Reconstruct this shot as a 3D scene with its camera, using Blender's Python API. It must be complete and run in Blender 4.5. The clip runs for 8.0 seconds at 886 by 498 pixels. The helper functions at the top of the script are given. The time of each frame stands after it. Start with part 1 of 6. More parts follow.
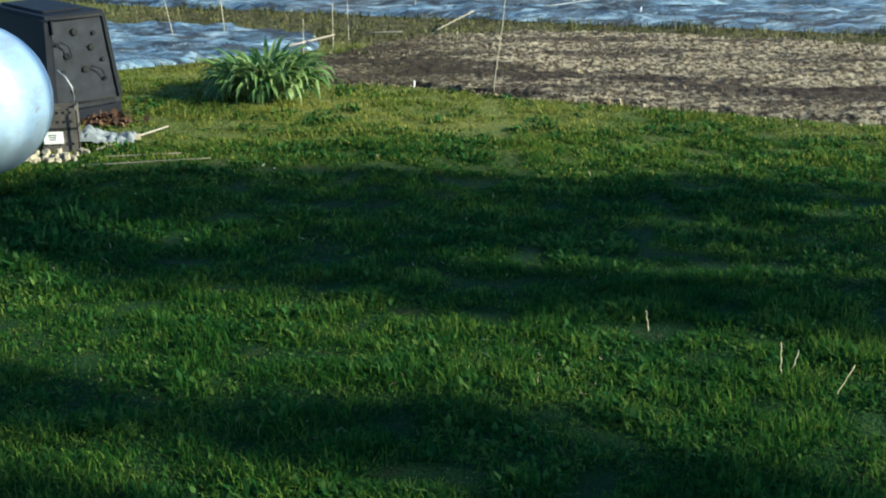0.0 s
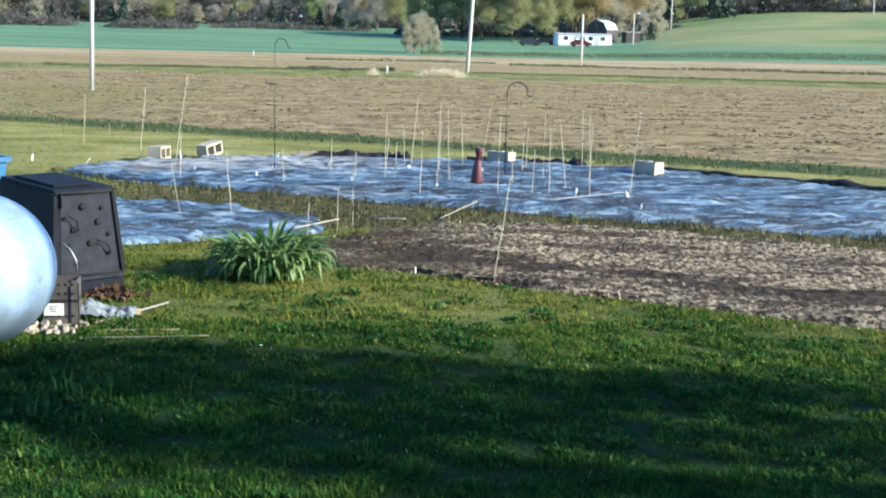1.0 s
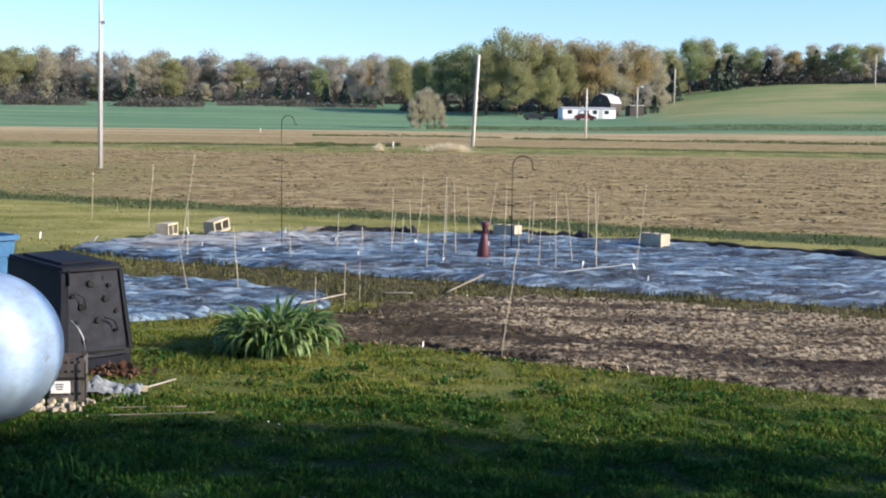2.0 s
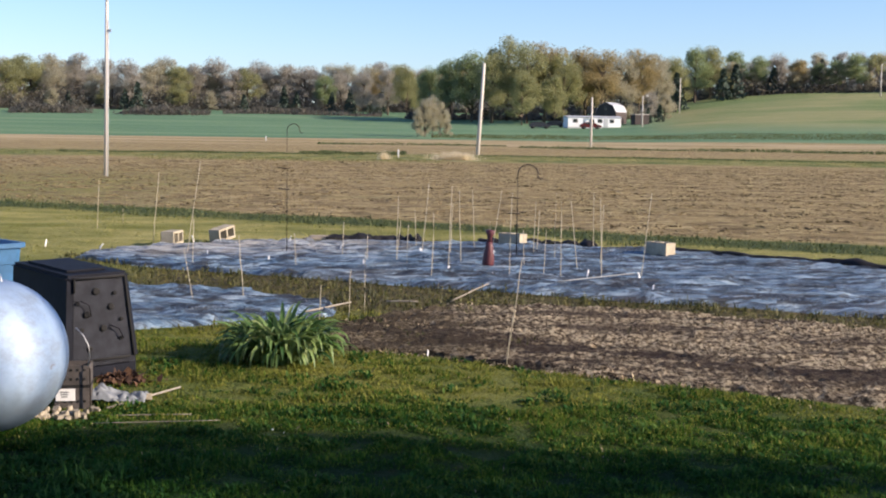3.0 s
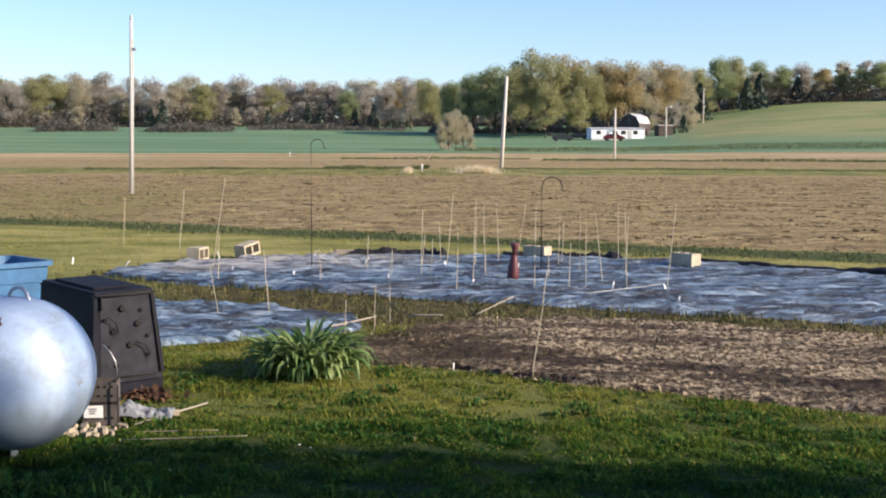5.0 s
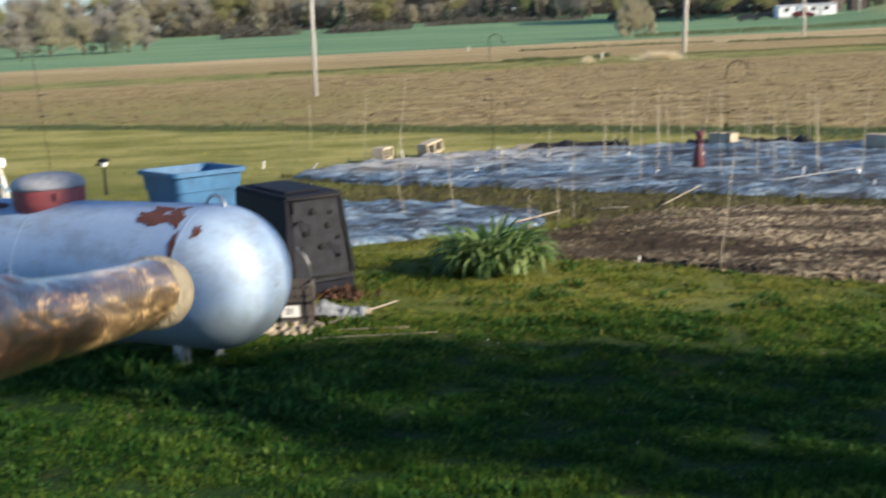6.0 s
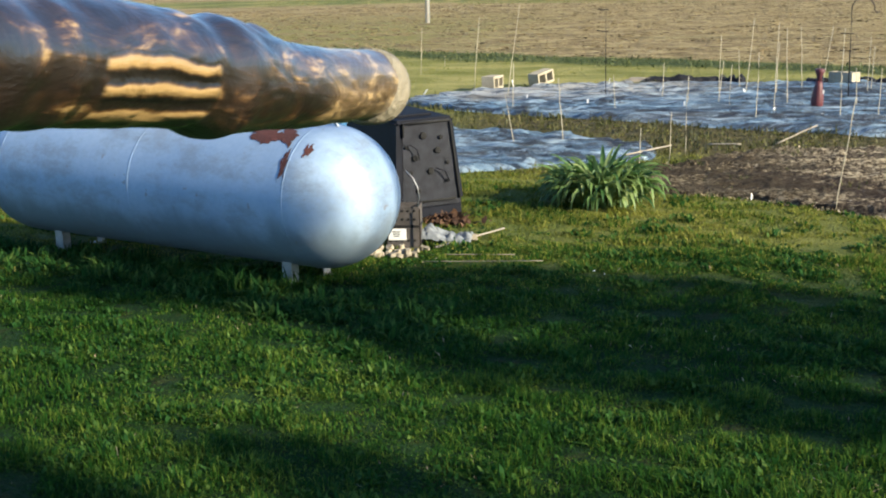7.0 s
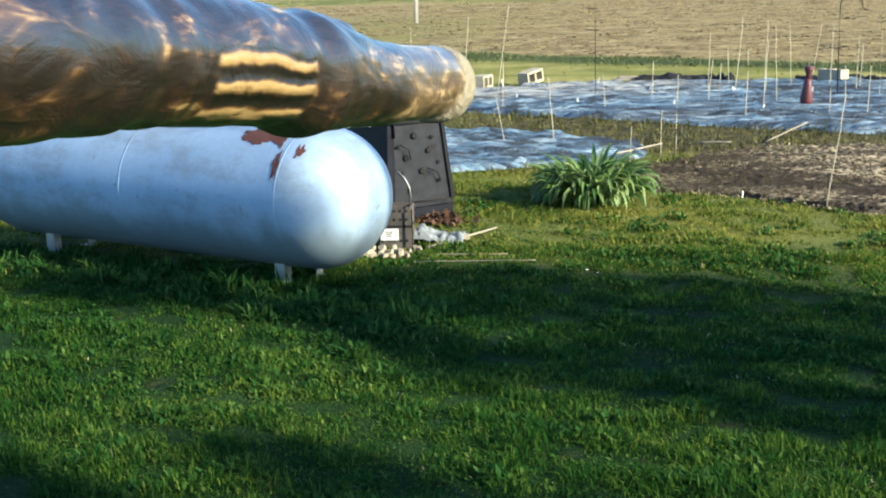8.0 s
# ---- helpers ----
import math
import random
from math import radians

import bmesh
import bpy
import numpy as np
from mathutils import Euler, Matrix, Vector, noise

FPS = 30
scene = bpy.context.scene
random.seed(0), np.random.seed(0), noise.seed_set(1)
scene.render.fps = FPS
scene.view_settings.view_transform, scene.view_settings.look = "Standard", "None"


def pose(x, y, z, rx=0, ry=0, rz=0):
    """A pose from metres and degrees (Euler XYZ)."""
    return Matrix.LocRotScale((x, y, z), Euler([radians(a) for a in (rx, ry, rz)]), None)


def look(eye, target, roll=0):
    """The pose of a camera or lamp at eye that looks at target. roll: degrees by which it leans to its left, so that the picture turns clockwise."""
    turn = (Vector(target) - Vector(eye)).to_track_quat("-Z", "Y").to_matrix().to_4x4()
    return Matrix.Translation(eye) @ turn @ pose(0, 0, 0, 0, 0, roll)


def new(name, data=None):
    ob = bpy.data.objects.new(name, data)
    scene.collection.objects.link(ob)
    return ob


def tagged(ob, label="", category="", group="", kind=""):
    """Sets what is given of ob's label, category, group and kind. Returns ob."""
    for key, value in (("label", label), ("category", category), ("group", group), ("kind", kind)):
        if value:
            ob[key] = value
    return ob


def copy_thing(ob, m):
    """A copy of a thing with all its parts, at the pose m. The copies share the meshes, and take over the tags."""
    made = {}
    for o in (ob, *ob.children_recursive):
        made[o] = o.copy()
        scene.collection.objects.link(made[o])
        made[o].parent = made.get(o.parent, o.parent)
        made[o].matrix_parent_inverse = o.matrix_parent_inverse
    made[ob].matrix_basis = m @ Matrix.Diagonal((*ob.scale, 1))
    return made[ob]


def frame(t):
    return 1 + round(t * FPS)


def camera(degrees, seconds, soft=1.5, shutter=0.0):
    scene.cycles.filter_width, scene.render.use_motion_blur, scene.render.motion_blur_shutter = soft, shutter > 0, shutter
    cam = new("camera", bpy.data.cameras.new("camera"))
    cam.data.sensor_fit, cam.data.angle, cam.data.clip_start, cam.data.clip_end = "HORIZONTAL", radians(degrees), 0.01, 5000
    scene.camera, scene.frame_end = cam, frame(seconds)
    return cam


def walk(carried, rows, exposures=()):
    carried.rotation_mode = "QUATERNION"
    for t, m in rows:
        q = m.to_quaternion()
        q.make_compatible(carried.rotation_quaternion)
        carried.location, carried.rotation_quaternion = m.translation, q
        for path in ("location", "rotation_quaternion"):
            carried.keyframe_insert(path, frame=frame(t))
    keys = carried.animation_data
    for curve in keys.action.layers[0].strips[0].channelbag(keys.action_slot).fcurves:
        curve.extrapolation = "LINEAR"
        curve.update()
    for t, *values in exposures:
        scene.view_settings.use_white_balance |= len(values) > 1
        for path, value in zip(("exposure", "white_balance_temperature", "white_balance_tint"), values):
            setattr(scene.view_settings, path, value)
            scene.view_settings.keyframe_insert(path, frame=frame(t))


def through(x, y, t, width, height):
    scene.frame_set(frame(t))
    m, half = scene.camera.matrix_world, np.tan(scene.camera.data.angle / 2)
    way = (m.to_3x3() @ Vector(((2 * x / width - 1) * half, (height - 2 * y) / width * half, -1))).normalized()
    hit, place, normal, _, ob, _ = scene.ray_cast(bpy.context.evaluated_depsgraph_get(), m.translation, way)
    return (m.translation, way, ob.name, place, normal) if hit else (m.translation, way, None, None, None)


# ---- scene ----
FOV = 39.2
cam = camera(FOV, 8.0, soft=2.0, shutter=0.28)
# seconds, place, turn
ROWS = [
    (0.0, 0.0080, 0.0000, 1.7000, 72.195, 0.857, -0.885),
    (0.2, 0.0080, 0.0000, 1.7000, 71.865, 0.758, -0.929),
    (0.5, 0.0080, 0.0000, 1.7000, 75.841, -0.943, -0.510),
    (0.7, 0.0080, 0.0000, 1.7000, 79.322, -1.522, -0.388),
    (1.0, 0.0080, 0.0000, 1.7000, 80.780, -1.359, -0.440),
    (1.5, 0.0080, 0.0000, 1.7000, 83.158, -0.522, -0.483),
    (1.7, 0.0080, 0.0000, 1.7000, 83.867, -0.613, -0.377),
    (3.0, 0.0080, 0.0000, 1.7000, 84.559, -0.857, 0.045),
    (3.5, 0.0080, 0.0000, 1.7000, 85.165, -0.650, 0.084),
    (4.0, 0.0080, 0.0000, 1.7000, 85.114, -0.831, 0.099),
    (5.3, 0.0080, 0.0000, 1.7000, 85.226, 0.307, 1.543),
    (5.5, 0.0100, 0.0080, 1.7000, 85.271, 0.541, 2.069),
    (5.7, 0.0040, 0.0000, 1.7000, 85.297, 0.614, 4.246),
    (5.8, -0.0202, -0.0200, 1.7246, 83.337, 1.249, 5.900),
    (5.9, -0.0020, -0.0300, 1.7173, 81.315, 2.076, 7.378),
    (6.0, 0.0144, -0.0300, 1.7251, 80.432, 2.795, 9.244),
    (6.1, 0.0206, -0.0300, 1.7372, 79.369, 2.622, 10.939),
    (6.2, 0.0183, -0.0300, 1.7418, 78.577, 2.565, 12.088),
    (6.3, 0.0115, -0.0300, 1.7361, 77.885, 2.218, 13.471),
    (6.4, 0.0033, -0.0300, 1.7203, 77.376, 1.948, 14.432),
    (6.5, -0.0041, -0.0300, 1.7137, 77.497, 1.789, 14.725),
    (6.6, -0.0061, -0.0300, 1.7085, 77.490, 1.708, 14.653),
    (7.0, -0.0120, -0.0300, 1.6970, 77.460, 1.386, 14.366),
    (7.5, -0.0283, -0.0300, 1.6928, 77.505, 1.753, 13.923),
    (8.0, -0.0287, -0.0300, 1.6965, 77.438, 1.698, 13.815),
]
# seconds, stops, white balance
EXPOSURES = [(0.0, 1.30, 5650, -7), (0.5, 1.9, 5650, 0), (1.0, 1.45, 5350, 6), (1.5, 1.20, 5500, 10), (2.8, 0.88, 6300, 20), (4.2, 0.86, 6300, 20), (5.5, 1.05, 6400, 19), (6.0, 0.98, 6400, 12), (6.5, 1.12, 6400, 7), (7.5, 1.40, 6200, 4), (8.0, 1.56, 6100, 1)]
walk(cam, [(t, pose(x, y, z, rx, ry, rz)) for t, x, y, z, rx, ry, rz in ROWS], EXPOSURES)

# ---------------------------------------------------------------- light
SUN_AZ, SUN_EL = radians(-17), radians(22)      # from the right, a little behind
sun_dir = Vector((math.cos(SUN_AZ) * math.cos(SUN_EL), math.sin(SUN_AZ) * math.cos(SUN_EL), math.sin(SUN_EL)))
world = bpy.data.worlds.new("sky")
scene.world = world
world.use_nodes = True
wn = world.node_tree
wn.nodes.clear()
sky = wn.nodes.new("ShaderNodeTexSky")
sky.sky_type = "NISHITA"
sky.sun_disc = False
sky.sun_elevation = SUN_EL
sky.sun_rotation = math.pi / 2 - SUN_AZ
sky.air_density, sky.dust_density, sky.ozone_density = 0.9, 0.4, 4.2
bg = wn.nodes.new("ShaderNodeBackground")
bg.inputs["Strength"].default_value = 0.104
wo = wn.nodes.new("ShaderNodeOutputWorld")
wn.links.new(sky.outputs[0], bg.inputs["Color"])
wn.links.new(bg.outputs[0], wo.inputs["Surface"])
sun = new("sun", bpy.data.lights.new("sun", "SUN"))
sun.data.energy, sun.data.angle, sun.data.color = 5.0, radians(0.5), (1.0, 0.85, 0.62)
sun.matrix_world = look(sun_dir * 100, (0, 0, 0))


# ---------------------------------------------------------------- materials
class Mat:
    """A small writer of node materials."""

    def __init__(self, name):
        self.m = bpy.data.materials.new(name)
        self.m.use_nodes = True
        self.t = self.m.node_tree
        self.b = self.t.nodes["Principled BSDF"]
        self.pos = None

    def node(self, kind, **sets):
        n = self.t.nodes.new(kind)
        for k, v in sets.items():
            n.inputs[k.replace("_", " ")].default_value = v
        return n

    def link(self, a, b):
        self.t.links.new(a, b)

    def coords(self, scale=(1, 1, 1), world=False):
        if world:
            src = self.node("ShaderNodeNewGeometry").outputs["Position"]
        else:
            src = self.node("ShaderNodeTexCoord").outputs["Object"]
        mp = self.node("ShaderNodeMapping")
        mp.inputs["Scale"].default_value = scale
        self.link(src, mp.inputs["Vector"])
        return mp.outputs[0]

    def noise(self, scale, detail=4, stretch=(1, 1, 1), world=False, rough=0.6, distort=0.0):
        n = self.node("ShaderNodeTexNoise", Scale=scale, Detail=detail, Roughness=rough, Distortion=distort)
        self.link(self.coords(stretch, world), n.inputs["Vector"])
        return n.outputs["Fac"]

    def math(self, op, a, b=0.0, c=0.0, clamp=False):
        n = self.t.nodes.new("ShaderNodeMath")
        n.operation, n.use_clamp = op, clamp
        for i, v in enumerate((a, b, c)):
            if isinstance(v, (int, float)):
                n.inputs[i].default_value = v
            else:
                self.link(v, n.inputs[i])
        return n.outputs[0]

    def step(self, v, lo, hi):
        n = self.t.nodes.new("ShaderNodeMapRange")
        n.interpolation_type = "SMOOTHSTEP"
        n.inputs["From Min"].default_value, n.inputs["From Max"].default_value = lo, hi
        self.link(v, n.inputs["Value"])
        return n.outputs[0]

    def ramp(self, v, *stops):
        n = self.t.nodes.new("ShaderNodeValToRGB")
        while len(n.color_ramp.elements) < len(stops):
            n.color_ramp.elements.new(0.5)
        for e, (p, c) in zip(n.color_ramp.elements, stops):
            e.position, e.color = p, (*c, 1)
        self.link(v, n.inputs[0])
        return n.outputs[0]

    def mix(self, f, a, b, how="MIX"):
        n = self.t.nodes.new("ShaderNodeMix")
        n.data_type, n.blend_type = "RGBA", how
        for sock, v in ((n.inputs["Factor"], f), (n.inputs[6], a), (n.inputs[7], b)):
            if isinstance(v, (int, float)):
                sock.default_value = v
            elif isinstance(v, tuple):
                sock.default_value = (*v, 1)
            else:
                self.link(v, sock)
        return n.outputs[2]

    def bump(self, v, strength=0.3, dist=0.01):
        n = self.node("ShaderNodeBump", Strength=strength, Distance=dist)
        self.link(v, n.inputs["Height"])
        self.link(n.outputs[0], self.b.inputs["Normal"])

    def done(self, color, rough=0.8, metal=0.0, spec=0.5):
        for k, v in (("Base Color", color), ("Roughness", rough), ("Metallic", metal), ("Specular IOR Level", spec)):
            if isinstance(v, tuple):
                self.b.inputs[k].default_value = (*v, 1)
            elif isinstance(v, (int, float)):
                self.b.inputs[k].default_value = v
            else:
                self.link(v, self.b.inputs[k])
        return self.m


def simple(name, color, rough=0.7, metal=0.0, grain=40.0, vary=0.25, bump=0.15, stretch=(1, 1, 1), spec=0.5):
    """A plain surface with mottling at two scales and fine relief."""
    k = Mat(name)
    big = k.noise(grain * 0.12, 3, stretch)
    fine = k.noise(grain, 5, stretch)
    f = k.math("ADD", k.math("MULTIPLY", big, 0.6), k.math("MULTIPLY", fine, 0.4))
    lo, hi = tuple(c * (1 - vary) for c in color), tuple(min(1, c * (1 + vary)) for c in color)
    if bump:
        k.bump(fine, bump, 0.01)
    return k.done(k.ramp(f, (0.3, lo), (0.7, hi)), rough, metal, spec)


def leaf_mat(name, dark, mid, light, rough=0.55, through=0.25, spec=0.35, vary=0.36):
    """Leaves or blades: each one its own tint, a little light passing through."""
    k = Mat(name)
    rnd = k.node("ShaderNodeNewGeometry").outputs["Random Per Island"]
    patch = k.math("ADD", k.math("MULTIPLY", k.noise(0.8, 3, (1, 1, 1), True), 0.55), k.math("MULTIPLY", k.noise(5.0, 3, (1, 1, 1), True), 0.45))
    f = k.math("ADD", k.math("MULTIPLY", rnd, vary), k.math("MULTIPLY", patch, 1.0 - vary))
    col = k.ramp(f, (0.28, dark), (0.5, mid), (0.72, light))
    k.done(col, rough, 0, spec)
    if through:
        tr = k.node("ShaderNodeBsdfTranslucent")
        k.link(col, tr.inputs["Color"])
        ms = k.node("ShaderNodeMixShader")
        ms.inputs[0].default_value = through
        out = k.t.nodes["Material Output"]
        k.link(k.b.outputs[0], ms.inputs[1])
        k.link(tr.outputs[0], ms.inputs[2])
        k.link(ms.outputs[0], out.inputs["Surface"])
    return k.m


def ground_material():
    k = Mat("ground_earth")
    sep = k.node("ShaderNodeSeparateXYZ")
    k.link(k.node("ShaderNodeNewGeometry").outputs["Position"], sep.inputs[0])
    x, y = sep.outputs[0], sep.outputs[1]
    wob = k.math("SUBTRACT", k.noise(0.25, 4, world=True), 0.5)
    wob_far = k.math("SUBTRACT", k.noise(0.03, 4, world=True), 0.5)
    fine = k.noise(7, 6, world=True)
    mid = k.noise(0.8, 5, world=True)
    # lawn: thatch and soil between the blades, shade-dark colours near, sunlit colours beyond
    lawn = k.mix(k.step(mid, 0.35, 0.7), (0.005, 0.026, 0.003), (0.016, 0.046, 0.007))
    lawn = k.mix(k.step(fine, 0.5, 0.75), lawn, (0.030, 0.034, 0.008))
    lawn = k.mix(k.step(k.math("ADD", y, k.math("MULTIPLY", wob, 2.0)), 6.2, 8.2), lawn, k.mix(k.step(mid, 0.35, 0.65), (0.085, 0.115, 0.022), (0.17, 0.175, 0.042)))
    # pale streaks put sunlit patches into the mown yard's colour
    mown = k.mix(k.step(k.noise(0.7, 6, (0.5, 1.0, 1), True, 0.7), 0.34, 0.66), (0.15, 0.165, 0.035), (0.37, 0.335, 0.12))
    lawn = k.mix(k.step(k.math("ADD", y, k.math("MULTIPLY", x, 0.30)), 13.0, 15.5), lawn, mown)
    strip = k.math("MULTIPLY", k.math("MULTIPLY", k.step(k.math("ADD", y, k.math("MULTIPLY", x, 0.40)), 11.0, 11.6), k.math("SUBTRACT", 1.0, k.step(k.math("ADD", y, k.math("MULTIPLY", x, 0.45)), 13.8, 14.3))), k.step(x, -4.0, -3.0))
    lawn = k.mix(k.math("MULTIPLY", strip, 0.85), lawn, k.mix(k.step(fine, 0.4, 0.65), (0.055, 0.042, 0.025), (0.14, 0.11, 0.05)))
    # tilled field with straw residue lying in rows
    rows = k.noise(1.3, 6, (0.8, 0.9, 1), True, 0.74)
    clod = k.noise(5.0, 6, (0.8, 0.7, 1), True, 0.8)
    field = k.ramp(k.math("ADD", k.math("MULTIPLY", rows, 0.5), k.math("MULTIPLY", clod, 0.5)),
                   (0.40, (0.092, 0.066, 0.034)), (0.5, (0.26, 0.198, 0.097)), (0.59, (0.45, 0.37, 0.195)))
    farclod = k.noise(0.8, 6, (0.8, 0.8, 1), True, 0.75)
    field = k.mix(k.math("MULTIPLY", k.step(farclod, 0.52, 0.6), 0.4), field, (0.36, 0.285, 0.15))
    field = k.mix(k.math("MULTIPLY", k.math("SUBTRACT", 1.0, k.step(farclod, 0.38, 0.46)), 0.35), field, (0.10, 0.065, 0.038))
    broad = k.noise(0.06, 3, (0.4, 1.6, 1), True)
    field = k.mix(k.math("MULTIPLY", k.step(broad, 0.45, 0.7), 0.6), field, (0.32, 0.25, 0.12))
    field = k.mix(k.math("MULTIPLY", k.step(k.noise(0.5, 4, (0.3, 1, 1), True), 0.55, 0.75), 0.35), field, (0.12, 0.14, 0.05))
    near_left = k.math("MULTIPLY", k.math("SUBTRACT", 1.0, k.step(k.math("ADD", x, k.math("MULTIPLY", wob, 8.0)), -11.0, -4.5)), k.math("SUBTRACT", 1.0, k.step(y, 34.0, 60.0)))
    field = k.mix(k.math("MULTIPLY", near_left, k.step(rows, 0.40, 0.58)), field, (0.21, 0.205, 0.068))
    weeds = k.mix(k.step(k.noise(0.6, 4, (1, 0.2, 1), True), 0.4, 0.6), (0.11, 0.14, 0.04), (0.25, 0.235, 0.085))
    wheat = k.mix(k.step(k.noise(0.03, 5, (0.4, 1.6, 1), True), 0.35, 0.65), (0.10, 0.195, 0.108), (0.155, 0.25, 0.138))
    hill = k.mix(k.step(k.noise(0.02, 6, (0.6, 1.3, 1), True, 0.65), 0.36, 0.62), (0.145, 0.205, 0.075), (0.30, 0.285, 0.14))
    # the edge between yard and field runs aslant and bends
    edge = k.math("ADD", k.math("ADD", y, k.math("MULTIPLY", x, 0.52)), k.math("MULTIPLY", wob, 2.2))
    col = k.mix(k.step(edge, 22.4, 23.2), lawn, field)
    tall = k.math("MULTIPLY", k.step(edge, 20.7, 21.5), k.math("SUBTRACT", 1.0, k.step(edge, 22.4, 23.0)))
    col = k.mix(tall, col, (0.06, 0.085, 0.03))
    far = k.math("ADD", y, k.math("MULTIPLY", wob_far, 26.0))
    band = k.math("MULTIPLY", k.step(far, 66, 70), k.math("SUBTRACT", 1.0, k.step(far, 84, 92)))
    col = k.mix(k.math("MULTIPLY", band, k.step(k.noise(0.12, 4, (0.3, 1.5, 1), True), 0.30, 0.5)), col, weeds)
    pale = k.math("MULTIPLY", k.step(far, 118, 150), k.math("SUBTRACT", 1.0, k.step(far, 172, 180)))
    col = k.mix(k.math("MULTIPLY", pale, k.step(k.noise(0.10, 5, (0.25, 1.2, 1), True, 0.65), 0.40, 0.58)), col, (0.42, 0.335, 0.20))
    bear = k.math("DIVIDE", x, k.math("MAXIMUM", y, 1.0))
    right = k.step(bear, 0.15, 0.2)
    dist = k.math("ADD", k.math("SQRT", k.math("ADD", k.math("MULTIPLY", x, x), k.math("MULTIPLY", y, y))), k.math("MULTIPLY", wob_far, 14.0))
    up = k.step(dist, 205, 270)
    green = k.mix(right, wheat, k.mix(up, wheat, hill))
    col = k.mix(k.step(dist, 176, 181), col, green)
    beyond = k.step(dist, 385, 395)
    col = k.mix(beyond, col, (0.09, 0.085, 0.045))
    n = k.node("ShaderNodeBump", Strength=1.0, Distance=0.14)
    k.link(k.math("ADD", clod, k.math("MULTIPLY", fine, 0.3)), n.inputs["Height"])
    k.link(n.outputs[0], k.b.inputs["Normal"])
    return k.done(col, 0.95, 0, 0.15)


def fabric_material():
    k = Mat("woven_weed_fabric")
    streak = k.noise(1.0, 9, (1.5, 8.5, 1), True, 0.78, 0.4)
    dust = k.noise(0.7, 5, (0.5, 1.6, 1), True, 0.65)
    weave = k.noise(60, 2, (1, 3, 1), True)
    crinkle = k.noise(1.0, 7, (3.2, 15.0, 1), True, 0.72, 0.5)
    line_a = k.math("ABSOLUTE", k.math("SUBTRACT", k.noise(1.0, 9, (0.34, 2.1, 1), True, 0.66, 0.5), 0.5))
    line_b = k.math("ABSOLUTE", k.math("SUBTRACT", k.noise(1.0, 9, (0.9, 4.6, 1.3), True, 0.7, 0.5), 0.5))
    # sky sheen on the dark weave, painted as blue-grey streaks
    col = k.ramp(streak, (0.41, (0.032, 0.062, 0.105)), (0.50, (0.120, 0.205, 0.305)), (0.59, (0.35, 0.46, 0.56)))
    col = k.mix(k.math("MULTIPLY", k.step(dust, 0.54, 0.74), 0.4), col, (0.33, 0.31, 0.28))
    # dark lines paint the shade in the folds
    col = k.mix(k.math("MULTIPLY", k.math("SUBTRACT", 1.0, k.step(line_b, 0.014, 0.045)), 0.7), col, (0.025, 0.032, 0.048))
    col = k.mix(k.math("MULTIPLY", k.math("SUBTRACT", 1.0, k.step(line_a, 0.012, 0.038)), 0.92), col, (0.014, 0.018, 0.028))
    sep = k.node("ShaderNodeSeparateXYZ")
    k.link(k.node("ShaderNodeNewGeometry").outputs["Position"], sep.inputs[0])
    pale = k.math("MULTIPLY", k.math("SUBTRACT", 1.0, k.step(k.math("ADD", sep.outputs[0], k.math("MULTIPLY", dust, 2.0)), -2.2, 1.6)), k.step(sep.outputs[1], 15.4, 17.2))
    col = k.mix(k.math("MULTIPLY", pale, k.math("MULTIPLY", k.step(streak, 0.40, 0.56), 0.75)), col, (0.50, 0.48, 0.44))
    k.bump(k.math("ADD", k.math("ADD", crinkle, k.math("MULTIPLY", streak, 0.6)), k.math("MULTIPLY", weave, 0.1)), 1.0, 0.05)
    return k.done(col, k.ramp(dust, (0.3, (0.30,) * 3), (0.7, (0.48,) * 3)), 0, 0.65)


def tilled_material():
    k = Mat("straw_covered_soil")
    straw = k.noise(26, 6, (0.8, 0.6, 1), True, 0.8)
    patch = k.noise(0.8, 8, (0.45, 2.4, 1), True, 0.74)
    col = k.ramp(straw, (0.43, (0.045, 0.034, 0.024)), (0.5, (0.19, 0.148, 0.100)), (0.57, (0.56, 0.475, 0.335)))
    col = k.mix(k.math("MULTIPLY", k.step(patch, 0.485, 0.575), 0.8), col, (0.045, 0.033, 0.028))
    sep = k.node("ShaderNodeSeparateXYZ")
    k.link(k.node("ShaderNodeNewGeometry").outputs["Position"], sep.inputs[0])
    # dark uneven band running aslant across the bed
    off = k.math("ADD", k.math("ADD", sep.outputs[1], k.math("MULTIPLY", sep.outputs[0], 0.47)), -9.95)
    off = k.math("ABSOLUTE", k.math("ADD", off, k.math("MULTIPLY", k.math("SUBTRACT", k.noise(1.6, 6, (0.5, 1.2, 1), True, 0.7), 0.5), 2.4)))
    dark_band = k.math("SUBTRACT", 1.0, k.step(off, 0.16, 0.36))
    col = k.mix(k.math("MULTIPLY", dark_band, 0.85), col, (0.042, 0.031, 0.027))
    # darker towards the left end, with an uneven edge
    left_dark = k.math("SUBTRACT", 1.0, k.step(k.math("ADD", sep.outputs[0], k.math("MULTIPLY", k.noise(1.1, 5, (0.6, 1.4, 1), True, 0.65), 2.6)), 0.9, 2.3))
    col = k.mix(k.math("MULTIPLY", left_dark, 0.7), col, (0.060, 0.047, 0.030))
    k.bump(straw, 1.0, 0.07)
    return k.done(col, 0.95, 0, 0.1)


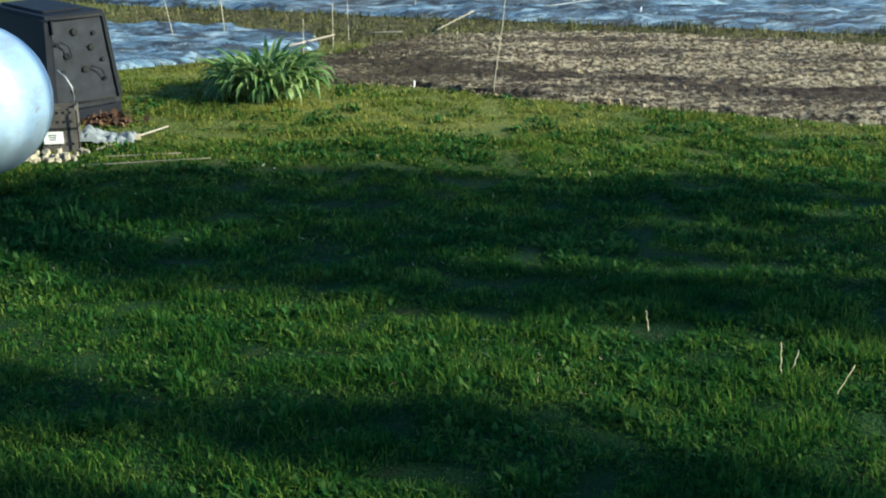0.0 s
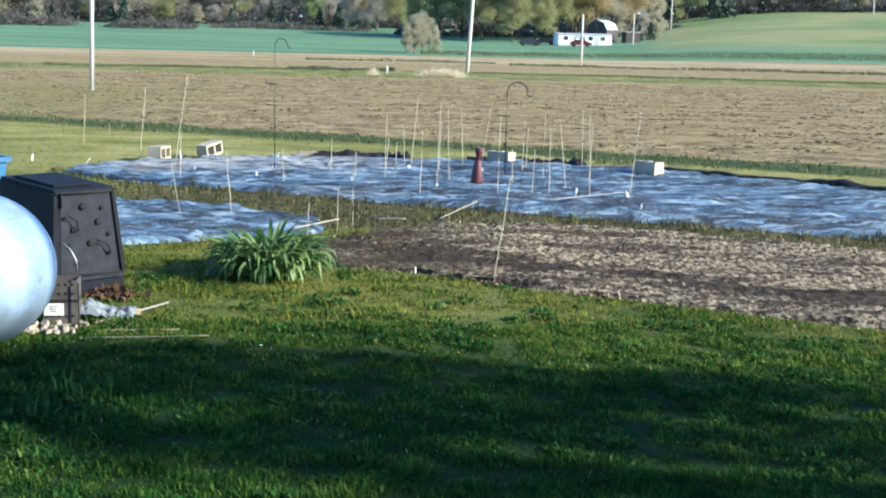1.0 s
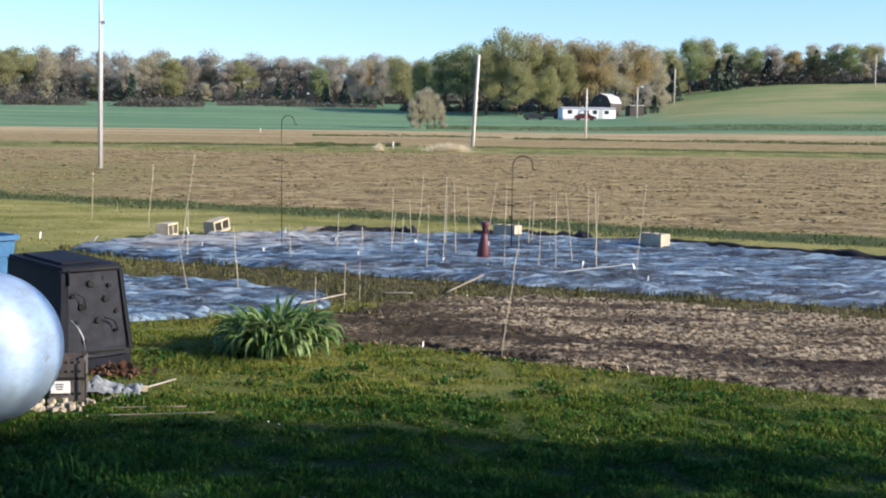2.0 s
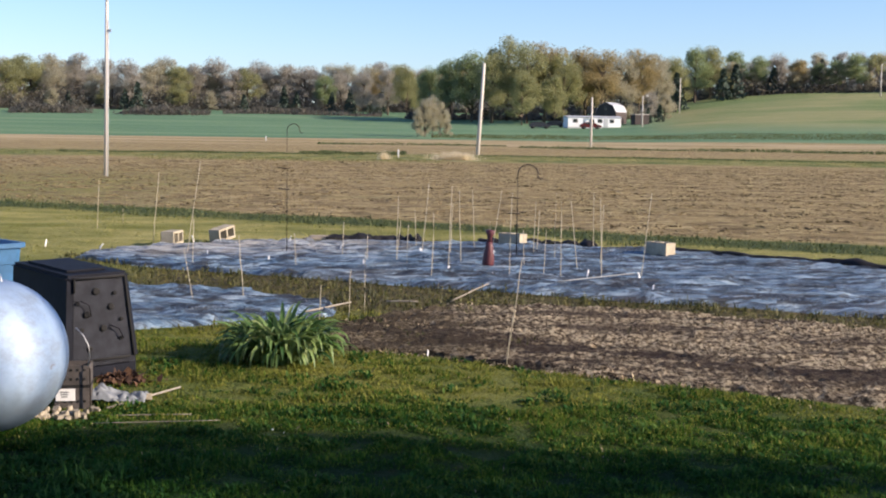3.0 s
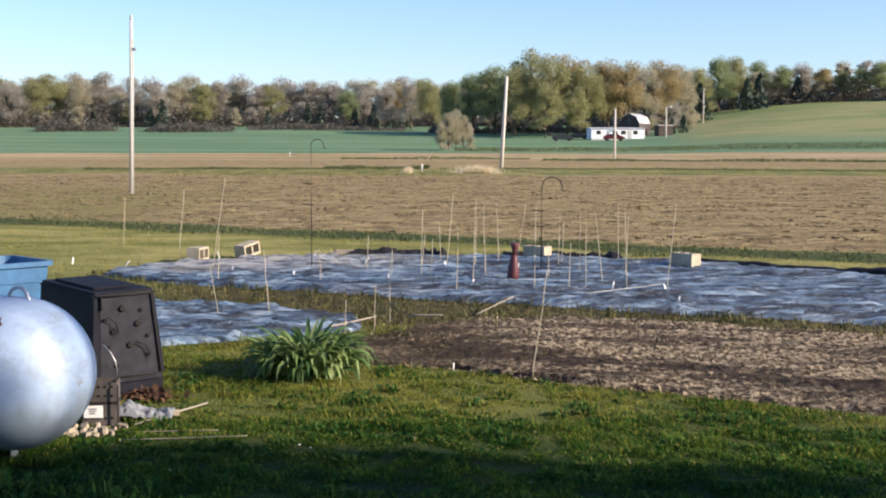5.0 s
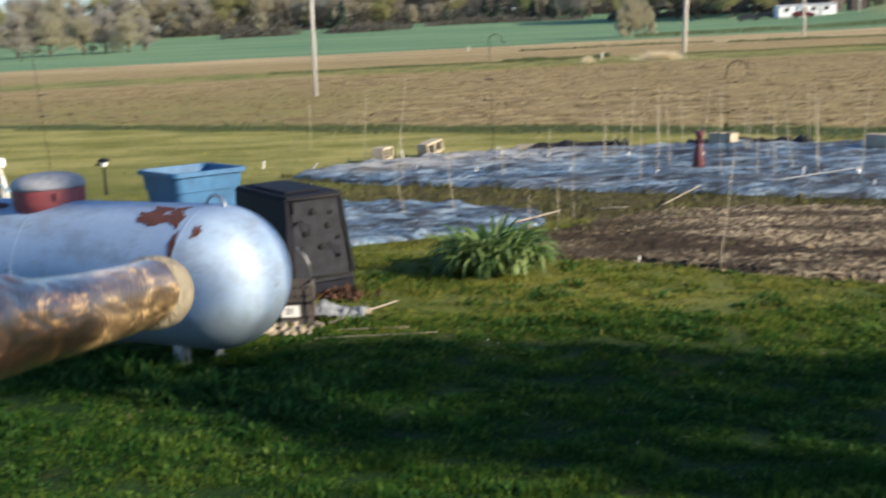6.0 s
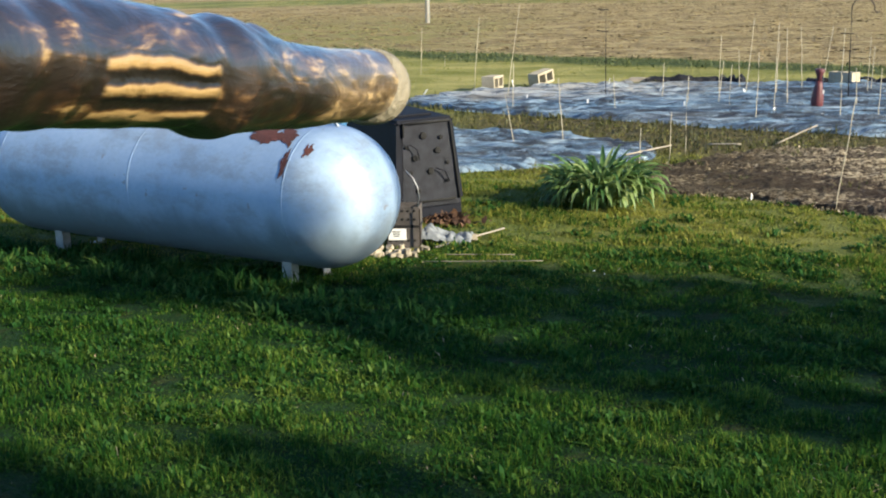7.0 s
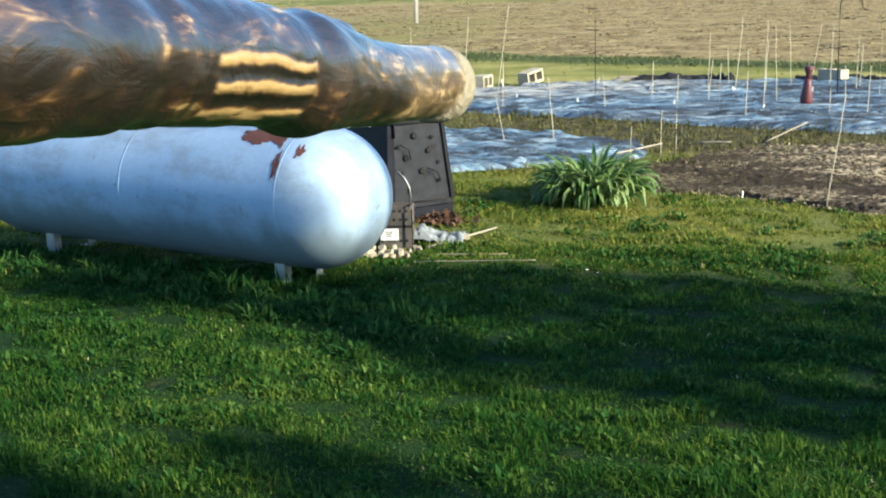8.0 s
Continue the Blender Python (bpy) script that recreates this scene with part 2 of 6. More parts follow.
def tank_material():
    k = Mat("silver_tank_paint")
    big = k.noise(1.6, 5)
    fine = k.noise(30, 5)
    sep = k.node("ShaderNodeSeparateXYZ")
    k.link(k.node("ShaderNodeTexCoord").outputs["Object"], sep.inputs[0])
    x, z = sep.outputs[0], sep.outputs[2]
    col = k.ramp(k.math("ADD", k.math("MULTIPLY", big, 0.7), k.math("MULTIPLY", fine, 0.3)),
                 (0.3, (0.23, 0.335, 0.49)), (0.7, (0.37, 0.475, 0.62)))
    # grime along the lower half, with the grass's green reflection painted in
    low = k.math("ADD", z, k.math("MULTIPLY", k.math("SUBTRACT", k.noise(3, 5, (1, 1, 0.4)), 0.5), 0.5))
    grime_reflect = k.math("SUBTRACT", 1.0, k.step(low, -0.24, -0.05))
    col = k.mix(k.math("MULTIPLY", grime_reflect, 0.55), col, (0.12, 0.150, 0.135))
    cloud = k.step(k.noise(3.2, 7, (0.7, 1, 1.3), False, 0.75), 0.44, 0.66)
    col = k.mix(k.math("MULTIPLY", cloud, 0.6), col, (0.19, 0.22, 0.25))
    specks = k.step(k.noise(14, 4), 0.68, 0.72)
    col = k.mix(k.math("MULTIPLY", specks, 0.6), col, (0.22, 0.17, 0.13))
    k.bump(fine, 0.06, 0.01)
    return k.done(col, k.ramp(big, (0.3, (0.52,) * 3), (0.7, (0.66,) * 3)), 0.22, 0.4)


def stick_material():
    k = Mat("scorched_varnished_wood")
    sep = k.node("ShaderNodeSeparateXYZ")
    k.link(k.node("ShaderNodeTexCoord").outputs["Object"], sep.inputs[0])
    x, z = sep.outputs[0], sep.outputs[2]
    grain = k.noise(420, 4, (0.12, 1, 1), False, 0.6, 0.4)
    blot = k.noise(150, 4, (0.55, 1, 1), False, 0.6, 0.9)
    fine = k.noise(900, 3, (0.25, 1, 1))
    # golden sapwood showing through the burnt bark in blots
    f = k.math("ADD", k.math("MULTIPLY", blot, 0.7), k.math("MULTIPLY", grain, 0.3))
    col = k.ramp(f, (0.45, (0.006, 0.004, 0.003)), (0.53, (0.026, 0.013, 0.006)), (0.575, (0.095, 0.050, 0.018)), (0.63, (0.36, 0.235, 0.095)))
    # three long carved slots with pale lips
    wob = k.math("MULTIPLY", k.math("SUBTRACT", k.noise(75, 3, (1, 1, 1), False, 0.6), 0.5), 0.0036)
    zz = k.math("ADD", z, wob)
    wave = k.math("SINE", k.math("MULTIPLY", k.math("ADD", zz, 0.00040), 1780.0))
    span = k.math("MULTIPLY", k.step(k.math("ADD", x, wob), -0.1165, -0.1150), k.math("SUBTRACT", 1.0, k.step(k.math("ADD", x, k.math("MULTIPLY", wob, 2.0)), -0.0885, -0.0865)))
    span = k.math("MULTIPLY", span, k.math("MULTIPLY", k.step(zz, -0.0086, -0.0078), k.math("SUBTRACT", 1.0, k.step(zz, 0.0012, 0.0020))))
    slots = k.ramp(k.math("MULTIPLY_ADD", wave, 0.5, 0.5), (0.35, (0.004, 0.003, 0.002)), (0.58, (0.085, 0.043, 0.016)), (0.82, (0.36, 0.235, 0.095)))
    col = k.mix(span, col, slots)
    # dark rings in the colour along the narrow creases
    for at, wide in ((-0.0845, 0.0016), (-0.1195, 0.0016), (-0.1265, 0.0020), (-0.1400, 0.0022)):
        near = k.math("ABSOLUTE", k.math("SUBTRACT", k.math("ADD", x, wob), at))
        col = k.mix(k.math("MULTIPLY", k.math("SUBTRACT", 1.0, k.step(near, wide * 0.3, wide)), 0.85), col, (0.008, 0.005, 0.003))
    col = k.mix(k.math("MULTIPLY", fine, 0.25), col, (0.03, 0.014, 0.006))
    # smoother, greyer wood towards the tip
    worn = k.step(x, -0.052, -0.036)
    tip = k.ramp(k.math("ADD", k.math("MULTIPLY", blot, 0.6), k.math("MULTIPLY", grain, 0.4)), (0.44, (0.060, 0.036, 0.018)), (0.52, (0.15, 0.10, 0.05)), (0.60, (0.44, 0.31, 0.15)))
    col = k.mix(worn, col, tip)
    k.bump(k.math("ADD", f, k.math("MULTIPLY", wave, k.math("MULTIPLY", span, 0.3))), 0.6, 0.002)
    k.b.inputs["Coat Weight"].default_value = 1.0
    k.b.inputs["Coat Roughness"].default_value = 0.25
    k.b.inputs["Coat IOR"].default_value = 1.6
    return k.done(col, 0.40, 0, 0.7)


M_GROUND = ground_material()
M_FABRIC = fabric_material()
M_SOIL = tilled_material()
M_TANK = tank_material()
M_STICK = stick_material()
M_RUST = simple("rust", (0.080, 0.024, 0.018), 0.85, 0, 60, 0.5, 0.5)
M_RED = simple("faded_red_paint", (0.20, 0.045, 0.05), 0.6, 0, 25, 0.25, 0.1)
M_GREYPAINT = simple("weathered_grey_paint", (0.42, 0.44, 0.46), 0.6, 0, 25, 0.25, 0.1)
M_STEEL = simple("galvanised_steel", (0.42, 0.43, 0.44), 0.45, 0.7, 40, 0.3, 0.1)
# lawn blades coloured dark for tree shade; sunlit copies below carry the sun's brightness
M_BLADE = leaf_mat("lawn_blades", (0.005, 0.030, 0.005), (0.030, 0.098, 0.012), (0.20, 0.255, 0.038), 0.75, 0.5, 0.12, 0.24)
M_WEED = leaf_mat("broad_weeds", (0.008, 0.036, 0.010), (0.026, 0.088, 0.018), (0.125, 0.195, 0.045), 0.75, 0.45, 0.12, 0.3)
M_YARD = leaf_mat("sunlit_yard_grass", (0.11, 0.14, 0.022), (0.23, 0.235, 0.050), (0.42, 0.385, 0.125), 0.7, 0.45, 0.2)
M_LITLAWN = leaf_mat("sunlit_lawn_blades", (0.065, 0.105, 0.014), (0.175, 0.195, 0.030), (0.34, 0.32, 0.075), 0.7, 0.45, 0.15)
M_ROUGH = leaf_mat("rough_olive_grass", (0.030, 0.034, 0.012), (0.078, 0.084, 0.022), (0.175, 0.155, 0.055), 0.6, 0.35)
M_BANK = leaf_mat("dull_bank_grass", (0.045, 0.07, 0.025), (0.085, 0.11, 0.04), (0.16, 0.165, 0.07), 0.7, 0.35)
M_PALEWEED = leaf_mat("pale_field_weeds", (0.13, 0.145, 0.05), (0.21, 0.205, 0.075), (0.31, 0.285, 0.12), 0.7, 0.35)
M_DEADLEAF = leaf_mat("dead_brown_leaves", (0.030, 0.016, 0.010), (0.075, 0.038, 0.022), (0.14, 0.075, 0.04), 0.8, 0.1)
M_HAY = leaf_mat("pale_dry_grass", (0.62, 0.52, 0.34), (0.74, 0.65, 0.45), (0.82, 0.74, 0.55), 0.8, 0.5)
M_STRAW = leaf_mat("dry_straw", (0.13, 0.095, 0.06), (0.33, 0.26, 0.165), (0.58, 0.49, 0.34), 0.8, 0.2)
M_LILY = leaf_mat("strap_leaves", (0.030, 0.085, 0.025), (0.095, 0.185, 0.050), (0.30, 0.36, 0.14), 0.45, 0.35, 0.3, 0.6)
M_BLACKPLASTIC = simple("weathered_black_plastic", (0.008, 0.0095, 0.016), 0.7, 0, 30, 0.5, 0.15, (1, 1, 1), 0.15)
M_GREYPLASTIC = simple("dusty_grey_plastic", (0.050, 0.053, 0.066), 0.7, 0, 14, 0.5, 0.2, (1, 1, 1), 0.2)
# near-black colour stands for the shade inside holes, grooves and gaps
M_DARK = simple("dark_hole", (0.008, 0.008, 0.008), 0.9, 0, 20, 0.2, 0)
M_BLUE = simple("faded_blue_plastic", (0.040, 0.125, 0.25), 0.55, 0, 12, 0.35, 0.1, (1, 1, 1), 0.3)
M_CONCRETE = simple("concrete_block", (0.36, 0.315, 0.235), 0.95, 0, 50, 0.35, 0.6)
M_CANE = simple("bamboo_cane", (0.48, 0.42, 0.30), 0.6, 0, 30, 0.3, 0.2, (1, 1, 0.2))
M_BLACKIRON = simple("black_iron", (0.03, 0.022, 0.02), 0.5, 0.6, 40, 0.4, 0.2)
M_WHITE = simple("white_plastic", (0.78, 0.78, 0.76), 0.5, 0, 30, 0.1, 0.05)
M_REDBOTTLE = simple("dark_red_plastic", (0.085, 0.020, 0.025), 0.5, 0, 25, 0.35, 0.2)
M_POLE = simple("bleached_pole_wood", (0.56, 0.52, 0.47), 0.9, 0, 14, 0.2, 0.4, (1, 1, 0.06))
M_BARK = simple("bark", (0.11, 0.085, 0.065), 0.95, 0, 6, 0.4, 0.6, (1, 1, 0.3))
M_PLANK = simple("bleached_board", (0.27, 0.235, 0.19), 0.85, 0, 20, 0.25, 0.4, (0.15, 1, 1))
M_ROCK = simple("pale_limestone", (0.27, 0.235, 0.175), 0.95, 0, 30, 0.55, 1.0)
M_BAG = simple("crumpled_grey_sheet", (0.16, 0.175, 0.19), 0.6, 0, 14, 0.4, 0.3)
M_TARP = simple("black_folded_fabric", (0.012, 0.012, 0.015), 0.7, 0, 12, 0.5, 0.5, (1, 1, 1), 0.2)
M_CELL = simple("solar_cells", (0.006, 0.008, 0.022), 0.12, 0, 30, 0.3, 0)
M_ALU = simple("aluminium", (0.62, 0.63, 0.64), 0.35, 0.8, 40, 0.1, 0.05)
M_SIDING = simple("white_siding", (0.75, 0.76, 0.78), 0.7, 0, 3, 0.08, 0.1)
M_ROOF = simple("metal_roof", (0.45, 0.46, 0.48), 0.6, 0.2, 2, 0.15, 0.1)
M_BARN = simple("dark_barn_boards", (0.06, 0.048, 0.045), 0.9, 0, 3, 0.35, 0.3, (1, 1, 0.1))
M_GLASS = simple("dark_window_glass", (0.02, 0.025, 0.03), 0.08, 0, 10, 0.1, 0)
M_CARDARK = simple("dark_car_paint", (0.03, 0.032, 0.04), 0.25, 0.2, 10, 0.1, 0)
M_CARRED = simple("maroon_car_paint", (0.12, 0.02, 0.02), 0.25, 0.2, 10, 0.1, 0)
M_TYRE = simple("tyre_rubber", (0.015, 0.015, 0.015), 0.9, 0, 20, 0.2, 0)
LEAVES = [
    leaf_mat("olive_spring_leaves", (0.25, 0.26, 0.125), (0.32, 0.325, 0.16), (0.40, 0.395, 0.20), 0.85, 0.6),
    leaf_mat("budding_brown_twigs", (0.345, 0.325, 0.235), (0.43, 0.405, 0.295), (0.52, 0.485, 0.36), 0.8, 0.6),
    leaf_mat("fresh_green_leaves", (0.18, 0.23, 0.12), (0.25, 0.305, 0.15), (0.33, 0.38, 0.19), 0.85, 0.6),
    leaf_mat("grey_bare_twigs", (0.32, 0.305, 0.265), (0.40, 0.375, 0.32), (0.48, 0.45, 0.38), 0.8, 0.6),
    leaf_mat("golden_spring_leaves", (0.27, 0.225, 0.12), (0.35, 0.29, 0.15), (0.43, 0.36, 0.19), 0.85, 0.55),
]
M_CEDAR = leaf_mat("dark_evergreen", (0.03, 0.05, 0.04), (0.045, 0.07, 0.055), (0.07, 0.10, 0.07), 0.7, 0.2)
M_BRUSH = leaf_mat("grey_brown_brush", (0.115, 0.11, 0.098), (0.155, 0.147, 0.125), (0.21, 0.195, 0.16), 0.9, 0.6, 0.05)


# ---------------------------------------------------------------- mesh helpers
def mesh_from(name, verts, faces, mat, smooth=False):
    me = bpy.data.meshes.new(name)
    me.from_pydata([tuple(v) for v in verts], [], [tuple(f) for f in faces])
    me.materials.append(mat)
    if smooth:
        me.polygons.foreach_set("use_smooth", [True] * len(me.polygons))
    me.update()
    return me


def mesh_quick(name, verts, loops, sizes, mat, smooth=False):
    """A large mesh from arrays: corner indices and the corners of each face."""
    me = bpy.data.meshes.new(name)
    me.vertices.add(len(verts))
    me.vertices.foreach_set("co", np.asarray(verts, np.float32).ravel())
    me.loops.add(len(loops))
    me.loops.foreach_set("vertex_index", np.asarray(loops, np.int32))
    starts = np.concatenate([[0], np.cumsum(sizes)[:-1]]).astype(np.int32)
    me.polygons.add(len(sizes))
    me.polygons.foreach_set("loop_start", starts)
    me.polygons.foreach_set("loop_total", np.asarray(sizes, np.int32))
    if smooth:
        me.polygons.foreach_set("use_smooth", np.ones(len(sizes), bool))
    me.materials.append(mat)
    me.update(calc_edges=True)
    return me


def part(name, me, parent, label="", m=None):
    """A mesh (or bmesh with its material) as one object under a thing or a part."""
    ob = new(name, me)
    if parent is not None:
        ob.parent = parent
    if m is not None:
        ob.matrix_basis = m
    if label:
        tagged(ob, label)
    return ob


def bm_mesh(name, bm, mat, smooth=False):
    me = bpy.data.meshes.new(name)
    bmesh.ops.recalc_face_normals(bm, faces=bm.faces)
    bm.to_mesh(me)
    bm.free()
    me.materials.append(mat)
    if smooth:
        me.polygons.foreach_set("use_smooth", [True] * len(me.polygons))
    return me


def empty(name, m, label, category, group="", kind=""):
    ob = new(name)
    ob.matrix_basis = m
    return tagged(ob, label, category, group, kind)


def add_box(bm, cx, cy, cz, sx, sy, sz, bevel=0.0, m=None):
    r = bmesh.ops.create_cube(bm, size=1)
    bmesh.ops.scale(bm, vec=(sx, sy, sz), verts=r["verts"])
    bmesh.ops.translate(bm, vec=(cx, cy, cz), verts=r["verts"])
    vs = r["verts"]
    if bevel:
        es = list({e for v in vs for e in v.link_edges})
        out = bmesh.ops.bevel(bm, geom=es, offset=bevel, segments=2, affect="EDGES")
        vs = list({v for f in out["faces"] for v in f.verts} | {v for v in vs if v.is_valid})
    if m is not None:
        bmesh.ops.transform(bm, matrix=m, verts=vs)
    return vs


def box(name, mat, sx, sy, sz, bevel=0.0, c=(0, 0, 0)):
    bm = bmesh.new()
    add_box(bm, *c, sx, sy, sz, bevel)
    return bm_mesh(name, bm, mat)


def tube(name, pts, radii, mat, n=8, smooth=True, jitter=None):
    """A tapered tube through points, closed at both ends."""
    pts = [Vector(p) for p in pts]
    verts, faces = [], []
    up = Vector((0, 0, 1))
    for i, p in enumerate(pts):
        d = (pts[min(i + 1, len(pts) - 1)] - pts[max(i - 1, 0)]).normalized()
        a = d.cross(up)
        if a.length < 1e-3:
            a = d.cross(Vector((1, 0, 0)))
        a.normalize()
        b = a.cross(d).normalized()
        for j in range(n):
            w = 2 * math.pi * j / n
            r = radii[i] * (1 + (jitter(i, w) if jitter else 0))
            verts.append(p + (a * math.cos(w) + b * math.sin(w)) * r)
    for i in range(len(pts) - 1):
        for j in range(n):
            k = (j + 1) % n
            faces.append((i * n + j, i * n + k, (i + 1) * n + k, (i + 1) * n + j))
    faces.append(tuple(range(n - 1, -1, -1)))
    faces.append(tuple((len(pts) - 1) * n + j for j in range(n)))
    return verts, faces


def tube_mesh(name, pts, radii, mat, n=8, smooth=True, jitter=None):
    v, f = tube(name, pts, radii, mat, n, smooth, jitter)
    return mesh_from(name, v, f, mat, smooth)


def lathe(name, profile, mat, n=24, axis="z", smooth=True):
    """Profile of (radius, height) turned about an axis, ends closed."""
    verts, faces = [], []
    for r, h in profile:
        for j in range(n):
            w = 2 * math.pi * j / n
            c, s = r * math.cos(w), r * math.sin(w)
            verts.append((c, s, h) if axis == "z" else (h, c, s))
    for i in range(len(profile) - 1):
        for j in range(n):
            k = (j + 1) % n
            faces.append((i * n + j, i * n + k, (i + 1) * n + k, (i + 1) * n + j))
    faces.append(tuple(range(n - 1, -1, -1)))
    faces.append(tuple((len(profile) - 1) * n + j for j in range(n)))
    return mesh_from(name, verts, faces, mat, smooth)


# ---------------------------------------------------------------- ground
BEARS = [-0.63, -0.356, -0.175, -0.02, 0.121, 0.166, 0.21, 0.28, 0.42]
RISES = [5.5, 6.8, 7.4, 7.6, 8.2, 10.0, 13.5, 15.5, 16.5]


def height(x, y):
    """The lie of the land: flat yard and fields, then rising to wooded ridges."""
    d = math.hypot(x, y)
    rise = float(np.interp(x / y, BEARS, RISES)) if y > 1 else 4.0
    z = rise * max(0.0, (min(d, 430.0) - 140.0) / 260.0) ** 1.6
    if d > 430:
        z += (d - 430) * 0.004
    if d < 40:
        z += 0.03 * noise.noise(Vector((x * 0.6, y * 0.6, 3.0))) * min(1.0, d / 3)
    return z


def build_ground():
    radii = [0.0]
    r = 0.35
    while r < 2500:
        radii.append(r)
        r += max(0.22, r * 0.045)
    n = 256
    verts = [(0, 0, height(0.01, 0.01))]
    for r in radii[1:]:
        for j in range(n):
            a = 2 * math.pi * j / n
            x, y = r * math.cos(a), r * math.sin(a)
            verts.append((x, y, height(x, y)))
    loops, sizes = [], []
    for j in range(n):
        loops += [0, 1 + j, 1 + (j + 1) % n]
        sizes.append(3)
    for i in range(len(radii) - 2):
        a0, b0 = 1 + i * n, 1 + (i + 1) * n
        for j in range(n):
            k = (j + 1) % n
            loops += [a0 + j, b0 + j, b0 + k, a0 + k]
            sizes.append(4)
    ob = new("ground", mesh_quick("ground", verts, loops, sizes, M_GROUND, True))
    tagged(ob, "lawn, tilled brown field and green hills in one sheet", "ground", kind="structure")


build_ground()


def curve_at(pts, u):
    xs = [p[0] for p in pts]
    x = xs[0] + (xs[-1] - xs[0]) * u
    return x, float(np.interp(x, xs, [p[1] for p in pts]))


def sheet_mesh(name, near, far, nu, nv, mat, relief, v0=0.0, v1=1.0, lift=0.0):
    """A laid sheet between a near and a far edge, or a lane of it, with its own relief and turned-down rim."""
    verts, loops, sizes = [], [], []
    for i in range(nu + 1):
        u = i / nu
        ax, ay = curve_at(near, u)
        bx, by = curve_at(far, u)
        for j in range(nv + 1):
            v = v0 + (v1 - v0) * j / nv
            wob = 0.10 * noise.noise(Vector((u * 14, 7.0 * (v > 0.5), 1.0)))
            x, y = ax + (bx - ax) * v, ay + (by - ay) * v + wob * (1 if v in (0.0, 1.0) else 0)
            rim = min(1.0, min(u, 1 - u) * nu / 4, min(v, 1 - v) * nv / (v1 - v0) / 5)
            z = height(x, y) - 0.02 + rim * (0.035 + lift + relief(x, y))
            verts.append((x, y, z))
    for i in range(nu):
        for j in range(nv):
            a = i * (nv + 1) + j
            loops += [a, a + nv + 1, a + nv + 2, a + 1]
            sizes.append(4)
    return mesh_quick(name, verts, loops, sizes, mat, True)


def wrinkles(x, y):
    """Crinkled fabric: soft billows with thin sharp folds, mostly across the bed."""
    sway = 0.5 * noise.noise(Vector((x * 0.5, y * 0.5, 1.0)))
    soft = noise.noise(Vector((x * 0.9, y * 1.5, 0.0)))
    fold = max(0.0, 1 - 9 * abs(noise.noise(Vector((x * 0.40 + sway, y * 2.9, 6.0)))))
    crease = max(0.0, 1 - 7 * abs(noise.noise(Vector((x * 1.0 + sway, y * 6.0, 12.0)))))
    return 0.015 * (soft + 0.4) + 0.035 * fold + 0.028 * crease + 0.012 * noise.noise(Vector((x * 5, y * 6, 8)))


def clods(x, y):
    return 0.03 * noise.noise(Vector((x * 0.9, y * 2.2, 2.0))) + 0.018 * noise.noise(Vector((x * 6, y * 7, 5.0))) + 0.03 * abs(noise.noise(Vector((x * 13, y * 15, 7.0)))) + 0.015


SHEET_NEAR = [(-4.75, 15.9), (-3.78, 15.06), (-1.97, 14.19), (-0.32, 13.42), (1.26, 12.65), (2.77, 12.17), (4.16, 11.54), (7.5, 10.2)]
SHEET_FAR = [(-4.7, 16.2), (-4.4, 16.9), (-3.92, 17.37), (-3.01, 18.1), (-2.21, 18.4), (-0.55, 18.8), (1.33, 18.5), (3.38, 17.7), (4.35, 16.8), (5.69, 15.85), (7.5, 14.6)]
STRIP_NEAR = [(-4.6, 10.0), (-2.54, 10.21), (-1.86, 10.63), (-1.22, 11.0), (-0.95, 11.3)]
STRIP_FAR = [(-4.6, 13.4), (-3.32, 13.18), (-2.25, 12.86), (-1.23, 12.1), (-0.95, 11.6)]
DIRT_NEAR = [(-1.15, 10.0), (-0.89, 9.6), (-0.13, 9.33), (0.49, 8.88), (1.42, 8.37), (2.79, 7.66), (6.5, 6.0)]
DIRT_FAR = [(-1.15, 10.5), (-0.7, 11.0), (0.1, 11.9), (1.2, 11.95), (2.75, 11.45), (3.97, 10.9), (6.5, 9.8)]


def fabric(near, far, nu, nv, cuts, label):
    """Weed fabric laid in lanes that overlap by a few centimetres."""
    root = empty("weed_fabric", pose(0, 0, 0), label, "weed fabric")
    for i, (a, b) in enumerate(zip(cuts, cuts[1:])):
        lane = sheet_mesh("fabric_lane", near, far, nu, int(nv * (b - a)) + 2, M_FABRIC, wrinkles, a, min(1.0, b + (0.012 if b < 1 else 0.0)), 0.006 * (len(cuts) - i))
        part("fabric_lane", lane, root)


fabric(SHEET_NEAR, SHEET_FAR, 420, 240, [0.0, 0.30, 0.62, 1.0], "large wrinkled blue-grey woven weed fabric pegged over the garden bed")
fabric(STRIP_NEAR, STRIP_FAR, 160, 120, [0.0, 0.55, 1.0], "smaller strip of wrinkled blue-grey weed fabric beside the bush")
tagged(new("tilled_bed", sheet_mesh("tilled_bed", DIRT_NEAR, DIRT_FAR, 380, 200, M_SOIL, clods)),
       "bare dark soil bed covered with dry straw mulch", "soil bed", kind="structure")


def between(x, y, near, far, pad=0.0):
    xs = [p[0] for p in near]
    if not xs[0] - pad < x < xs[-1] + pad:
        return False
    if not min(p[1] for p in near) - pad < y < max(p[1] for p in far) + pad:
        return False
    lo = float(np.interp(x, xs, [p[1] for p in near]))
    hi = float(np.interp(x, [p[0] for p in far], [p[1] for p in far]))
    return lo - pad < y < hi + pad


# ---------------------------------------------------------------- grass
rng = np.random.default_rng(5)


